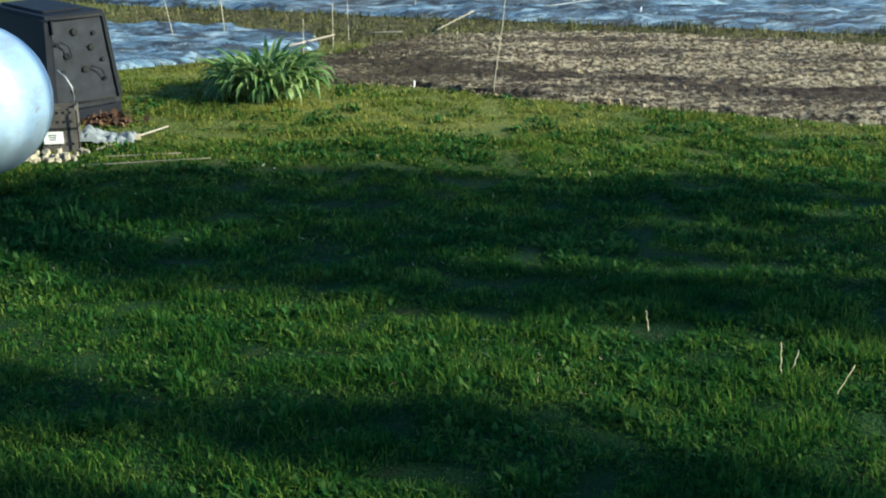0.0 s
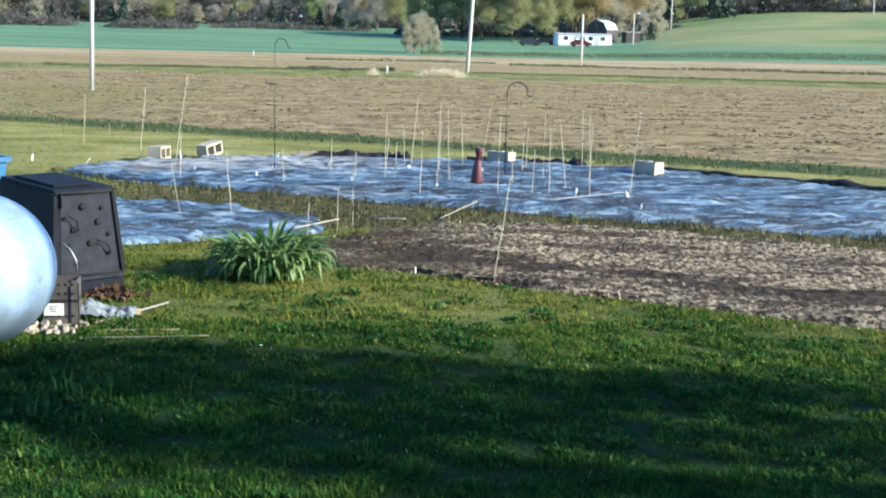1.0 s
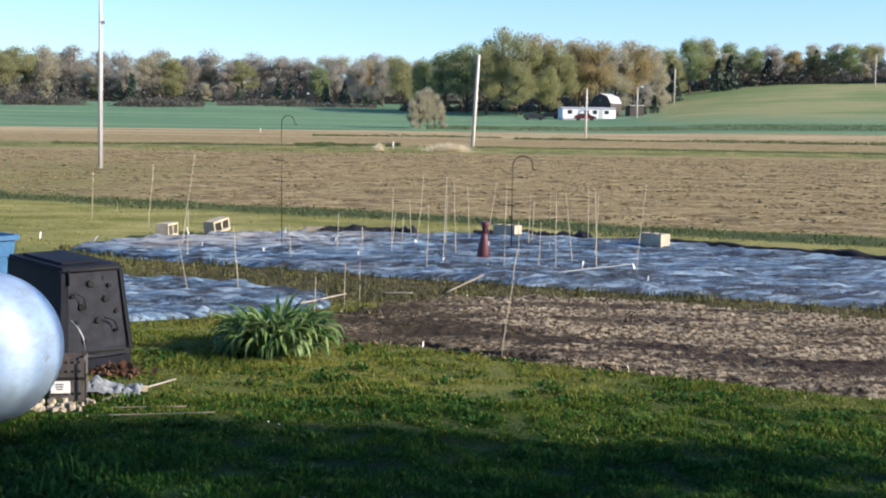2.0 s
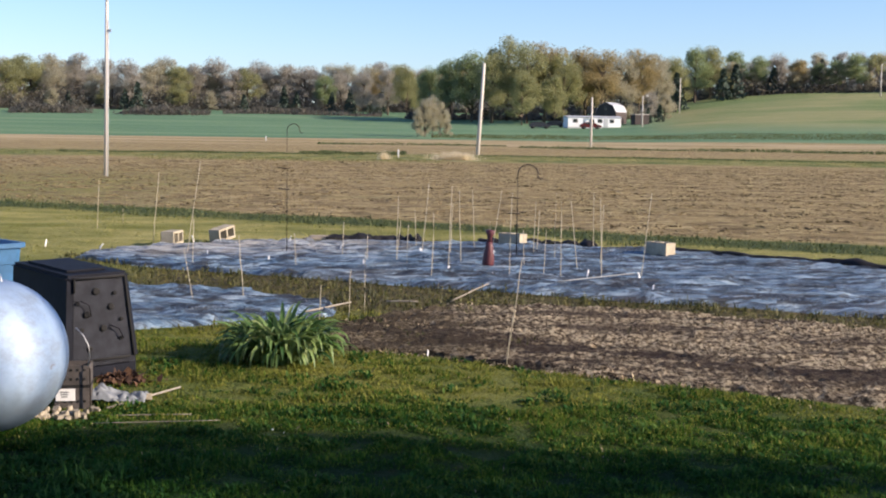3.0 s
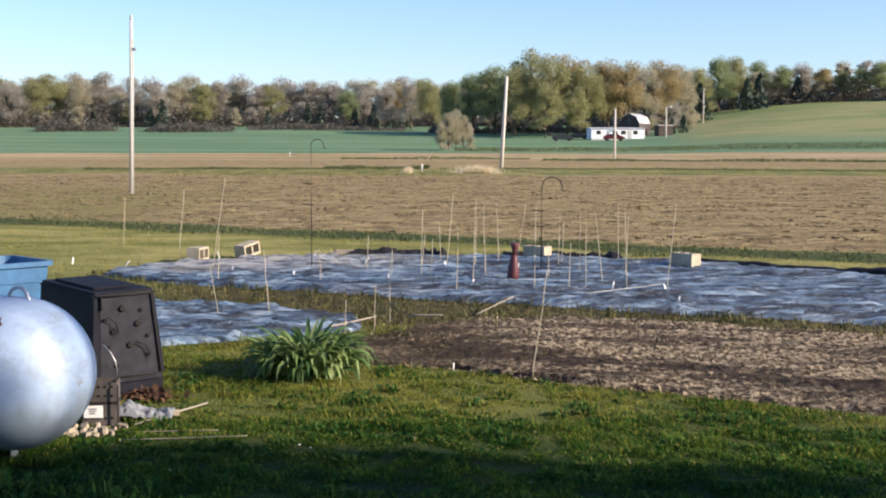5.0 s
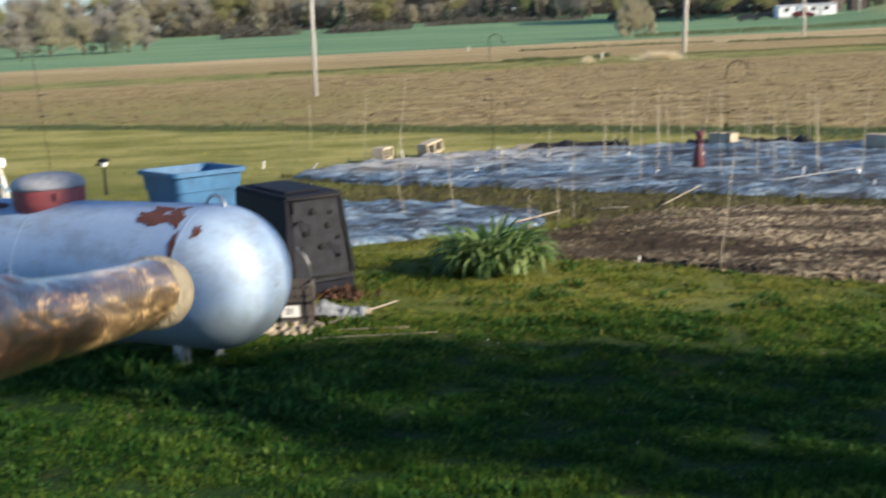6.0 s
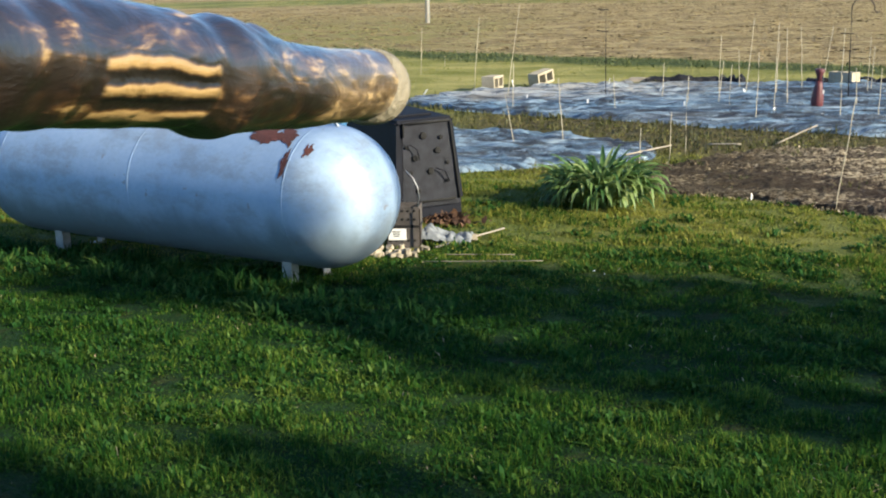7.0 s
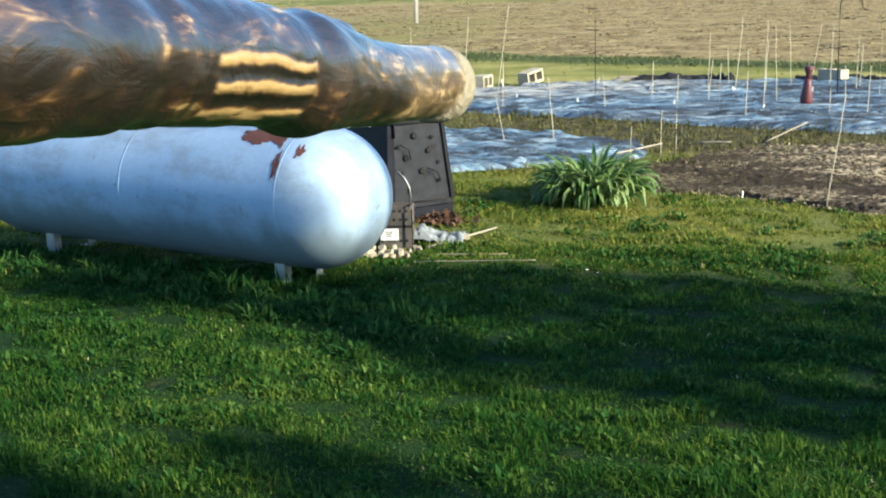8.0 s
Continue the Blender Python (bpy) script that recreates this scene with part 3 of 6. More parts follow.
def wedge(n, d0, d1, a0=-0.66, a1=0.42):
    """Random places in a fan between two distances."""
    d = np.sqrt(rng.uniform(d0 * d0, d1 * d1, n))
    a = rng.uniform(a0, a1, n)
    return np.stack([d * np.sin(a), d * np.cos(a)], 1)


def masked(p, keep):
    return np.array([q for q in p if keep(q[0], q[1])])


def bare(x, y):
    return (between(x, y, SHEET_NEAR, SHEET_FAR, 0.02) or between(x, y, STRIP_NEAR, STRIP_FAR, 0.02)
            or between(x, y, DIRT_NEAR, DIRT_FAR, 0.0))


def blades(name, p, h, w, bend, mat, label, category="grass", flat=False):
    """Many bent blades, three faces each way, in one mesh."""
    n = len(p)
    z = np.array([height(x, y) for x, y in p])
    base = np.column_stack([p, z - 0.01])
    a = rng.uniform(0, 2 * np.pi, n)
    lean = rng.uniform(0.1, 1.0, n) * bend
    clump = np.array([noise.noise(Vector((x * 5.5, y * 5.5, 50))) + 0.6 * noise.noise(Vector((x * 1.7, y * 1.7, 60))) for x, y in p])
    hh = rng.uniform(h[0], h[1], n) * np.clip(1.0 + 1.1 * clump, 0.35, 2.2)
    ww = rng.uniform(w[0], w[1], n)
    side = np.column_stack([np.cos(a), np.sin(a), np.zeros(n)]) * ww[:, None] * 0.5
    out = np.column_stack([-np.sin(a), np.cos(a), np.zeros(n)])
    mid = base + out * (hh * lean * 0.35)[:, None]
    mid[:, 2] += hh * 0.6 * np.clip(1.15 - 0.42 * lean, 0.12, 1)
    tip = base + out * (hh * lean)[:, None]
    tip[:, 2] += hh * np.clip(1.0 - 0.42 * lean, 0.06, 1)
    k = 1.5 if flat else 0.8
    verts = np.stack([base - side * 0.7, base + side * 0.7, mid + side * k, mid - side * k, tip], 1).reshape(-1, 3)
    idx = np.arange(n)[:, None] * 5
    loops = np.concatenate([idx + np.array([0, 1, 2, 3]), idx + np.array([3, 2, 4])], 1).ravel()
    sizes = np.tile([4, 3], n)
    ob = new(name, mesh_quick(name, verts, loops, sizes, mat))
    return tagged(ob, label, category, kind="stuff")


def lawn_ok(x, y):
    return not bare(x, y)


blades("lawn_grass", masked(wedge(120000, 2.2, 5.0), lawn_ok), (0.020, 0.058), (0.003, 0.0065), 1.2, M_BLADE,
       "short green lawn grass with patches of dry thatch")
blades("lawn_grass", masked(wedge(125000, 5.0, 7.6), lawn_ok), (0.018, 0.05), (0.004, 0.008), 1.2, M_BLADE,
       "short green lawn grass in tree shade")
blades("lawn_grass", masked(wedge(230000, 6.5, 11.5), lambda x, y: not bare(x, y) and random.random() < (y - 6.2) * 0.9), (0.016, 0.044), (0.005, 0.011), 1.4, M_LITLAWN,
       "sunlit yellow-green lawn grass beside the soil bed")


def yard_ok(x, y):
    return not bare(x, y) and y + 0.52 * x < 22.6


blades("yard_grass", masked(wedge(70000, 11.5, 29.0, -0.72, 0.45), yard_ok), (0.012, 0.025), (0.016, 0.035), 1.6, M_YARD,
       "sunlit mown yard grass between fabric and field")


def edge_ok(x, y):
    e = y + 0.52 * x + 1.2 * noise.noise(Vector((x * 0.4, y * 0.4, 0)))
    return 20.9 < e < 22.7


blades("unmown_grass", masked(wedge(110000, 14, 34.0, -0.72, 0.45), edge_ok), (0.035, 0.085), (0.012, 0.03), 1.4, M_BANK,
       "dark strip of taller unmown grass along the field")
blades("broadleaf_weeds", masked(wedge(70000, 2.4, 7.8), lambda x, y: not bare(x, y) and noise.noise(Vector((x * 1.1, y * 1.1, 20))) + 0.5 * noise.noise(Vector((x * 7, y * 7, 20))) > -0.15),
       (0.015, 0.04), (0.007, 0.014), 1.5, M_WEED, "clover and broad-leaved weeds in the lawn", "weeds", True)


blades("broadleaf_weeds", masked(wedge(80000, 2.4, 7.6), lambda x, y: not bare(x, y) and noise.noise(Vector((x * 2.3, y * 2.3, 45))) + 0.6 * noise.noise(Vector((x * 6, y * 6, 45))) > 0.16),
       (0.022, 0.055), (0.007, 0.015), 1.4, M_WEED, "taller tufts of broad-leaved weeds in the lawn", "weeds", True)


blades("lawn_grass", masked(wedge(60000, 7.0, 11.5), lambda x, y: not bare(x, y) and noise.noise(Vector((x * 1.6, y * 1.6, 15))) + 0.7 * noise.noise(Vector((x * 5, y * 5, 15))) > 0.12 + 0.06 * (y - 7.5)),
       (0.022, 0.055), (0.007, 0.013), 1.3, M_BLADE, "greener tufts in the sunlit lawn")
blades("broadleaf_weeds", masked(wedge(30000, 7.4, 10.5), lambda x, y: not bare(x, y) and noise.noise(Vector((x * 2.3, y * 2.3, 45))) + 0.6 * noise.noise(Vector((x * 6, y * 6, 45))) > 0.24 + 0.09 * (y - 7.4)),
       (0.025, 0.06), (0.010, 0.020), 1.4, M_WEED, "tufts of broad-leaved weeds in the sunlit lawn", "weeds", True)


def skirt(x, y):
    e = (y - 5.95) + (x + 2.4) * 0.35
    return abs(e) < 0.33 + 0.2 * noise.noise(Vector((x * 2, y * 2, 1))) and -5.6 < x < -1.5


blades("tall_weeds", masked(np.column_stack([rng.uniform(-5.6, -1.5, 26000), rng.uniform(5.2, 7.6, 26000)]), skirt),
       (0.04, 0.11), (0.006, 0.014), 1.4, M_WEED, "taller leafy weeds round the foot of the gas tank", "weeds", True)


blades("dead_grass", masked(wedge(3500, 2.3, 9.5), lambda x, y: not bare(x, y) and noise.noise(Vector((x * 1.5, y * 1.5, 77))) > 0.05 + max(0, y - 6.5) * 0.2), (0.02, 0.05), (0.004, 0.009), 1.8, M_STRAW,
       "dead straw-coloured blades matted in the lawn", "dead grass")


blades("strip_grass", masked(np.column_stack([rng.uniform(-4.5, 7, 30000), rng.uniform(9.5, 15.6, 30000)]),
                             lambda x, y: not bare(x, y) and y > 10.2 and y + 0.45 * x < 14.3),
       (0.025, 0.085), (0.008, 0.02), 1.2, M_ROUGH, "rough weedy grass strip between fabric sheets")


def rim_ok(x, y):
    """Along the rims of the fabric, in uneven tufts."""
    for near, far in ((SHEET_NEAR, SHEET_FAR), (STRIP_NEAR, STRIP_FAR)):
        inner = between(x, y, near, far, -0.10 - 0.14 * noise.noise(Vector((x * 2.2, y * 2.2, 9))))
        if between(x, y, near, far, 0.12) and not inner:
            return noise.noise(Vector((x * 1.8, y * 1.8, 70))) > -0.12
    return False


blades("rim_grass", masked(np.column_stack([rng.uniform(-5.0, 7.4, 90000), rng.uniform(9.8, 19.0, 90000)]), rim_ok),
       (0.03, 0.085), (0.008, 0.02), 1.3, M_ROUGH, "rough grass creeping over the rims of the fabric")


def straw_scatter():
    p = masked(np.column_stack([rng.uniform(-1.2, 6.0, 60000), rng.uniform(6.3, 12.0, 60000)]),
               lambda x, y: between(x, y, DIRT_NEAR, DIRT_FAR, 0.06) and noise.noise(Vector((x * 0.7, y * 2.4, 31))) > -0.02 - 0.35 * random.random() and abs(y + 0.47 * x - 9.95) > 0.30 * random.random())
    blades("straw_mulch", p, (0.02, 0.055), (0.010, 0.030), 2.3, M_STRAW, "dry straw and chopped stalks on the soil bed", "straw mulch")
    q = masked(np.column_stack([rng.uniform(-1.0, 6.0, 60000), rng.uniform(6.3, 12.0, 60000)]),
               lambda x, y: between(x, y, DIRT_NEAR, DIRT_FAR, 0.04) and noise.noise(Vector((x * 2.6, y * 3.2, 91))) > 0.06 and abs(y + 0.47 * x - 9.95 + 0.5 * noise.noise(Vector((x * 0.8, y, 4)))) > 0.42)
    blades("stalk_stubble", q, (0.014, 0.042), (0.010, 0.026), 1.2, M_STRAW, "short broken stalks standing in the soil bed", "stubble")
    q = masked(np.column_stack([rng.uniform(-1.1, 6.0, 40000), rng.uniform(6.3, 12.0, 40000)]),
               lambda x, y: between(x, y, DIRT_NEAR, DIRT_FAR, 0.05) and noise.noise(Vector((x * 2.1, y * 2.1, 33))) > 0.10 + 0.25 * max(0.0, x + 0.2) - 0.35 * (y + 0.45 * x > 11.55))
    blades("bed_weeds", q, (0.02, 0.07), (0.008, 0.018), 1.2, M_ROUGH, "dull olive weeds creeping over the soil bed", "weeds")


straw_scatter()


def stubble_ok(x, y):
    return y + 0.52 * x > 22.9 and noise.noise(Vector((x * 0.3, y * 1.1, 40))) > -0.1


M_RESIDUE = leaf_mat("crop_residue", (0.13, 0.098, 0.053), (0.20, 0.155, 0.082), (0.29, 0.23, 0.125), 0.9, 0.1, 0.1)
M_CLOD = leaf_mat("dark_clods", (0.06, 0.044, 0.024), (0.105, 0.078, 0.042), (0.16, 0.12, 0.066), 0.95, 0.0)
blades("crop_residue", masked(wedge(90000, 18, 66.0, -0.72, 0.45), stubble_ok), (0.010, 0.030), (0.03, 0.09), 0.8, M_RESIDUE,
       "pale crop residue lying on the tilled field", "crop residue")
blades("soil_clods", masked(wedge(42000, 18, 66.0, -0.72, 0.45), stubble_ok), (0.010, 0.032), (0.04, 0.12), 0.8, M_CLOD,
       "dark clods of soil on the tilled field", "clods", True)


# ---------------------------------------------------------------- gas tank
TANK_C = Vector((-2.35, 6.41, 0.498))       # middle of the sunlit end's sphere
TANK_AX = math.degrees(math.atan2(0.33, -0.945))
TANK_R, TANK_L = 0.402, 2.35


def build_tank():
    root = empty("gas_tank", pose(*TANK_C, 0, 0, TANK_AX + 180), "silver-painted propane tank with rust patches on short steel legs", "gas tank")
    # local x runs towards the sunlit end; the sphere of that end is at the origin
    prof = []
    for i in range(15):
        a = math.pi / 2 * i / 14
        prof.append((max(0.002, TANK_R * math.sin(a)), -TANK_L - TANK_R * math.cos(a)))
    for s in (0.02, 0.25, 0.5, 0.75, 0.98):
        prof.append((TANK_R, -TANK_L * (1 - s)))
    for i in range(15):
        a = math.pi / 2 * (1 - i / 14)
        prof.append((max(0.002, TANK_R * math.sin(a)), TANK_R * math.cos(a)))
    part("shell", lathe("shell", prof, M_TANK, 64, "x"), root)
    for s in (0.0, -TANK_L * 0.5, -TANK_L):
        ring = [(TANK_R - 0.004, s - 0.010), (TANK_R + 0.0007, s - 0.006), (TANK_R + 0.0007, s + 0.006), (TANK_R - 0.004, s + 0.010)]
        part("weld_seam", lathe("weld_seam", ring, M_TANK, 64, "x"), root)
    # red collar housing with a grey lid
    dome = part("valve_dome", lathe("valve_dome", [(0.200, -0.06), (0.208, 0.01), (0.212, 0.075), (0.209, 0.092)], M_RED, 40), root,
                "faded red steel valve housing", pose(-TANK_L * 0.5 - 0.05, 0, TANK_R - 0.01))
    part("lid", lathe("lid", [(0.216, 0.088), (0.218, 0.104), (0.206, 0.128), (0.180, 0.148), (0.135, 0.164), (0.07, 0.173), (0.005, 0.176)], simple("weathered_lid_paint", (0.24, 0.25, 0.27), 0.6, 0, 25, 0.4, 0.2), 40), dome, "weathered grey rounded lid")
    part("hasp", box("hasp", M_RED, 0.03, 0.05, 0.04, 0.006, (0.18, -0.11, 0.05)), dome)
    # lifting lugs
    for s in (0.02, -TANK_L - 0.02):
        pts = [(0.07 * math.cos(a) + s, 0, TANK_R - 0.035 + 0.085 * math.sin(a)) for a in [math.pi * i / 10 for i in range(11)]]
        part("lifting_lug", tube_mesh("lifting_lug", pts, [0.010] * 11, M_STEEL, 8), root, "bent steel lifting loop")
    # legs: angle-iron feet, near and far side
    for s in (-0.18, -TANK_L + 0.25):
        for side in (-1, 1):
            bm = bmesh.new()
            add_box(bm, 0, 0, -0.42, 0.07, 0.008, 0.24, 0.002)
            add_box(bm, 0.031, side * -0.03, -0.42, 0.008, 0.06, 0.24, 0.002)
            add_box(bm, 0, side * -0.02, -0.50, 0.11, 0.09, 0.008, 0.002)
            part("leg", bm_mesh("leg", bm, M_STEEL), root, "", pose(s, side * 0.17, 0.0))
    # rust scabs that follow the shell
    def scab(s0, s1, a0, a1, seed):
        nu, nv = 40, 26
        vs = []
        for i in range(nu + 1):
            for j in range(nv + 1):
                s, a = s0 + (s1 - s0) * i / nu, radians(a0 + (a1 - a0) * j / nv)
                rr = math.sqrt(TANK_R ** 2 - max(0.0, s) ** 2) + 0.0025
                vs.append((s, -rr * math.cos(a), rr * math.sin(a)))
        fs = []
        for i in range(nu):
            for j in range(nv):
                u, v = (i + 0.5) / nu * 2 - 1, (j + 0.5) / nv * 2 - 1
                if u * u + v * v + 1.1 * noise.noise(Vector((u * 2.2, v * 2.2, seed))) + 0.45 * noise.noise(Vector((u * 6, v * 6, seed))) < 0.55:
                    a = i * (nv + 1) + j
                    fs.append((a, a + nv + 1, a + nv + 2, a + 1))
        part("rust_patch", mesh_from("rust_patch", vs, fs, M_RUST, True), root, "flaking dark red rust")
    scab(-0.40, 0.0, 44, 82, 3.0)
    scab(-TANK_L + 0.25, -TANK_L + 0.98, 58, 84, 8.0)
    scab(-0.05, 0.0, 18, 48, 14.0)
    scab(0.06, 0.12, 40, 56, 21.0)


build_tank()


# ---------------------------------------------------------------- stick close to the eye
TIP = Vector((-0.0926, 0.2266, 1.6732))
STICK_DIR = Vector((0.0554, 0.9917, -0.116)).normalized()
GIRTHS = [(-0.5, 0.0100), (-0.20, 0.0094), (-0.145, 0.0090), (-0.140, 0.0086), (-0.133, 0.0091), (-0.1265, 0.0083), (-0.122, 0.0089), (-0.1195, 0.0084), (-0.112, 0.0088),
          (-0.095, 0.0087), (-0.088, 0.0089), (-0.0845, 0.0082), (-0.078, 0.0097), (-0.070, 0.0089), (-0.060, 0.0080), (-0.045, 0.0076), (-0.025, 0.0072), (0.0, 0.0071)]


def build_stick():
    # local x runs from the butt to the tip, which is the origin; the butt bends down to the ground behind
    back = STICK_DIR
    m = Matrix.Translation(TIP) @ back.to_track_quat("X", "Z").to_matrix().to_4x4()
    r0 = 0.0071
    pts, rad = [], []
    for i in range(301):
        t = i / 300
        s = -0.20 * t if t < 0.9 else -0.18 - 0.22 * (t - 0.9) / 0.1
        pts.append((s, 0.0010 * math.sin(s * 38), 0.0008 * math.sin(s * 55 + 1)))
        rad.append(float(np.interp(s, [g[0] for g in GIRTHS], [g[1] for g in GIRTHS])))
    rad = [sum(rad[max(0, i - 3):i + 4]) / len(rad[max(0, i - 3):i + 4]) for i in range(len(rad))]
    inv = m.inverted()
    # farther back the stick leans on down to the lawn
    start = m @ Vector(pts[-1])
    for k in range(1, 13):
        u = k / 12
        p = start.lerp(Vector((start.x - 0.55, start.y - 0.75, -0.03)), u)
        p += Vector((-0.25, -0.45, 0.25)) * math.sin(math.pi * u) * 0.6
        pts.append(tuple(inv @ p))
        rad.append(0.0098 + 0.004 * u)
    pts = [(-0.0012, 0, 0), (-0.0016, 0, 0)] + pts[4:]
    rad = [r0 * 0.62, r0 * 0.9] + rad[4:]
    along = [p[0] for p in pts]

    def knobs(i, w):
        s = along[i]
        c, q = math.cos(w), math.sin(w)
        slow = 0.045 * noise.noise(Vector((s * 60, c * 1.3, q * 1.3)))
        fine = 0.020 * noise.noise(Vector((s * 260, c * 3, q * 3)))
        # an eye-shaped knot on the upper side, and a cut stub beneath
        eye = math.hypot((s + 0.066) / 0.010, (w - 1.9 + (2 * math.pi if w > 5 else 0)) / 0.7)
        knot = 0.06 * math.exp(-eye * eye * 3) + 0.025 * math.sin(min(eye, 1.6) * 11) * math.exp(-eye * eye * 0.9)
        stub = 0.09 * math.exp(-((s + 0.079) / 0.004) ** 2) * max(0.0, -q)
        return slow + fine + knot + stub
    ob = new("wooden_stick", tube_mesh("wooden_stick", pts, rad, M_STICK, 72, True, knobs))
    ob.matrix_basis = m
    cap = [(r0 * 0.35, 0.0004), (r0 * 0.85, 0.0002), (r0 * 1.06, -0.0008), (r0 * 1.13, -0.0028), (r0 * 1.14, -0.0075), (r0 * 1.05, -0.0088), (r0 * 0.9, -0.009)]
    part("tip_cap", lathe("tip_cap", cap, simple("worn_grey_rubber", (0.20, 0.175, 0.125), 0.65, 0, 300, 0.35, 0.4), 48, "x"), ob, "worn grey ferrule on the stick's end")
    tagged(ob, "crooked scorched and varnished wooden walking stick with a worn tip", "stick")


build_stick()


# ---------------------------------------------------------------- kennel and clutter beside the tank
def build_kennel():
    root = empty("dog_kennel", pose(-2.59, 8.66, 0.0, 0, -1.5, 38), "weathered dark plastic dog kennel standing in the grass", "dog kennel")
    w, d, h, t = 0.46, 1.06, 0.69, 0.02
    bm = bmesh.new()
    # tapered shell: narrower at the top, open towards its back left side
    def panel(a, b, c, e):
        vs = [bm.verts.new(v) for v in (a, b, c, e)]
        return bm.faces.new(vs)
    x0, x1, x0t, x1t = -w / 2 - 0.02, w / 2 + 0.03, -w / 2 + 0.02, w / 2 - 0.02
    y0, y1 = -d / 2, d / 2
    panel((x0, y0, 0.14), (x1, y0, 0.14), (x1t, y0 + 0.02, h), (x0t, y0 + 0.02, h))
    panel((x1, y0, 0.14), (x1, y1, 0.14), (x1t, y1 - 0.02, h), (x1t, y0 + 0.02, h))
    panel((x1, y1, 0.14), (x0, y1, 0.14), (x0t, y1 - 0.02, h), (x1t, y1 - 0.02, h))
    panel((x0t, y0 + 0.02, h), (x1t, y0 + 0.02, h), (x1t, y1 - 0.02, h), (x0t, y1 - 0.02, h))
    panel((x0, y1, 0.14), (x0, y0, 0.14), (x0t, y0 + 0.02, h), (x0t, y1 - 0.02, h))
    bmesh.ops.remove_doubles(bm, verts=bm.verts, dist=0.001)
    bmesh.ops.recalc_face_normals(bm, faces=bm.faces)
    bmesh.ops.solidify(bm, geom=bm.faces[:], thickness=t)
    shell = part("shell", bm_mesh("shell", bm, M_BLACKPLASTIC), root)
    part("top_rim", box("top_rim", M_BLACKPLASTIC, w - 0.015, d - 0.01, 0.05, 0.022, (0, 0, h + 0.002)), root)
    part("roof_panel", box("roof_panel", M_BLACKPLASTIC, w * 0.6, d * 0.7, 0.02, 0.008, (-0.02, 0, h + 0.034)), root)
    # the dusty, scratched front panel; dark tubes and discs paint shaded groove and holes
    mm = Matrix.Translation((0.0, y0 - 0.004, 0.0))
    bm = bmesh.new()
    vs = [bm.verts.new(v) for v in ((-0.20, 0, 0.10), (0.235, 0, 0.10), (0.185, 0.02, 0.70), (-0.165, 0.02, 0.70))]
    f = bm.faces.new(vs)
    bmesh.ops.solidify(bm, geom=[f], thickness=0.012)
    front = part("front_panel", bm_mesh("front_panel", bm, M_GREYPLASTIC), root, "dusty grey panel with round vent holes", mm)
    for a, b in (((-0.175, 0.69), (0.185, 0.69)), ((0.185, 0.69), (0.228, 0.14)), ((-0.16, 0.14), (0.20, 0.14)), ((-0.17, 0.60), (-0.165, 0.69))):
        part("groove", tube_mesh("groove", [(a[0], -0.012 + 0.02 * a[1] / 0.7, a[1]), (b[0], -0.012 + 0.02 * b[1] / 0.7, b[1])], [0.008, 0.008], M_DARK, 6), front)
    for x, z, r in ((-0.02, 0.60, 0.024), (0.11, 0.58, 0.015), (-0.09, 0.45, 0.022), (0.08, 0.49, 0.022), (-0.13, 0.35, 0.014), (0.02, 0.35, 0.022),
                    (0.15, 0.40, 0.015), (-0.08, 0.22, 0.016), (-0.15, 0.53, 0.013), (0.14, 0.27, 0.014)):
        part("vent_hole", lathe("vent_hole", [(r, -0.003), (r, 0.004), (r * 0.6, 0.005)], M_DARK, 14), front, "",
             Matrix.Translation((x, -0.012 + 0.02 * z / 0.7, z)) @ pose(0, 0, 0, 90))
    for a, b in (((-0.14, 0.55), (-0.07, 0.44)), ((0.05, 0.37), (0.15, 0.27))):
        part("strap", tube_mesh("strap", [(a[0], -0.02, a[1]), ((a[0] + b[0]) / 2 + 0.02, -0.028, (a[1] + b[1]) / 2 + 0.02), (b[0], -0.02, b[1])], [0.004] * 3, M_BLACKPLASTIC, 6), front)
    part("base", box("base", M_BLACKPLASTIC, w + 0.05, d - 0.03, 0.155, 0.015, (0.005, 0.01, 0.07)), root)
    for x in (-0.2, 0.22):
        for y in (-0.26, 0.26):
            part("foot", box("foot", M_BLACKPLASTIC, 0.05, 0.05, 0.16, 0.008, (x, y, 0.07)), root)


build_kennel()


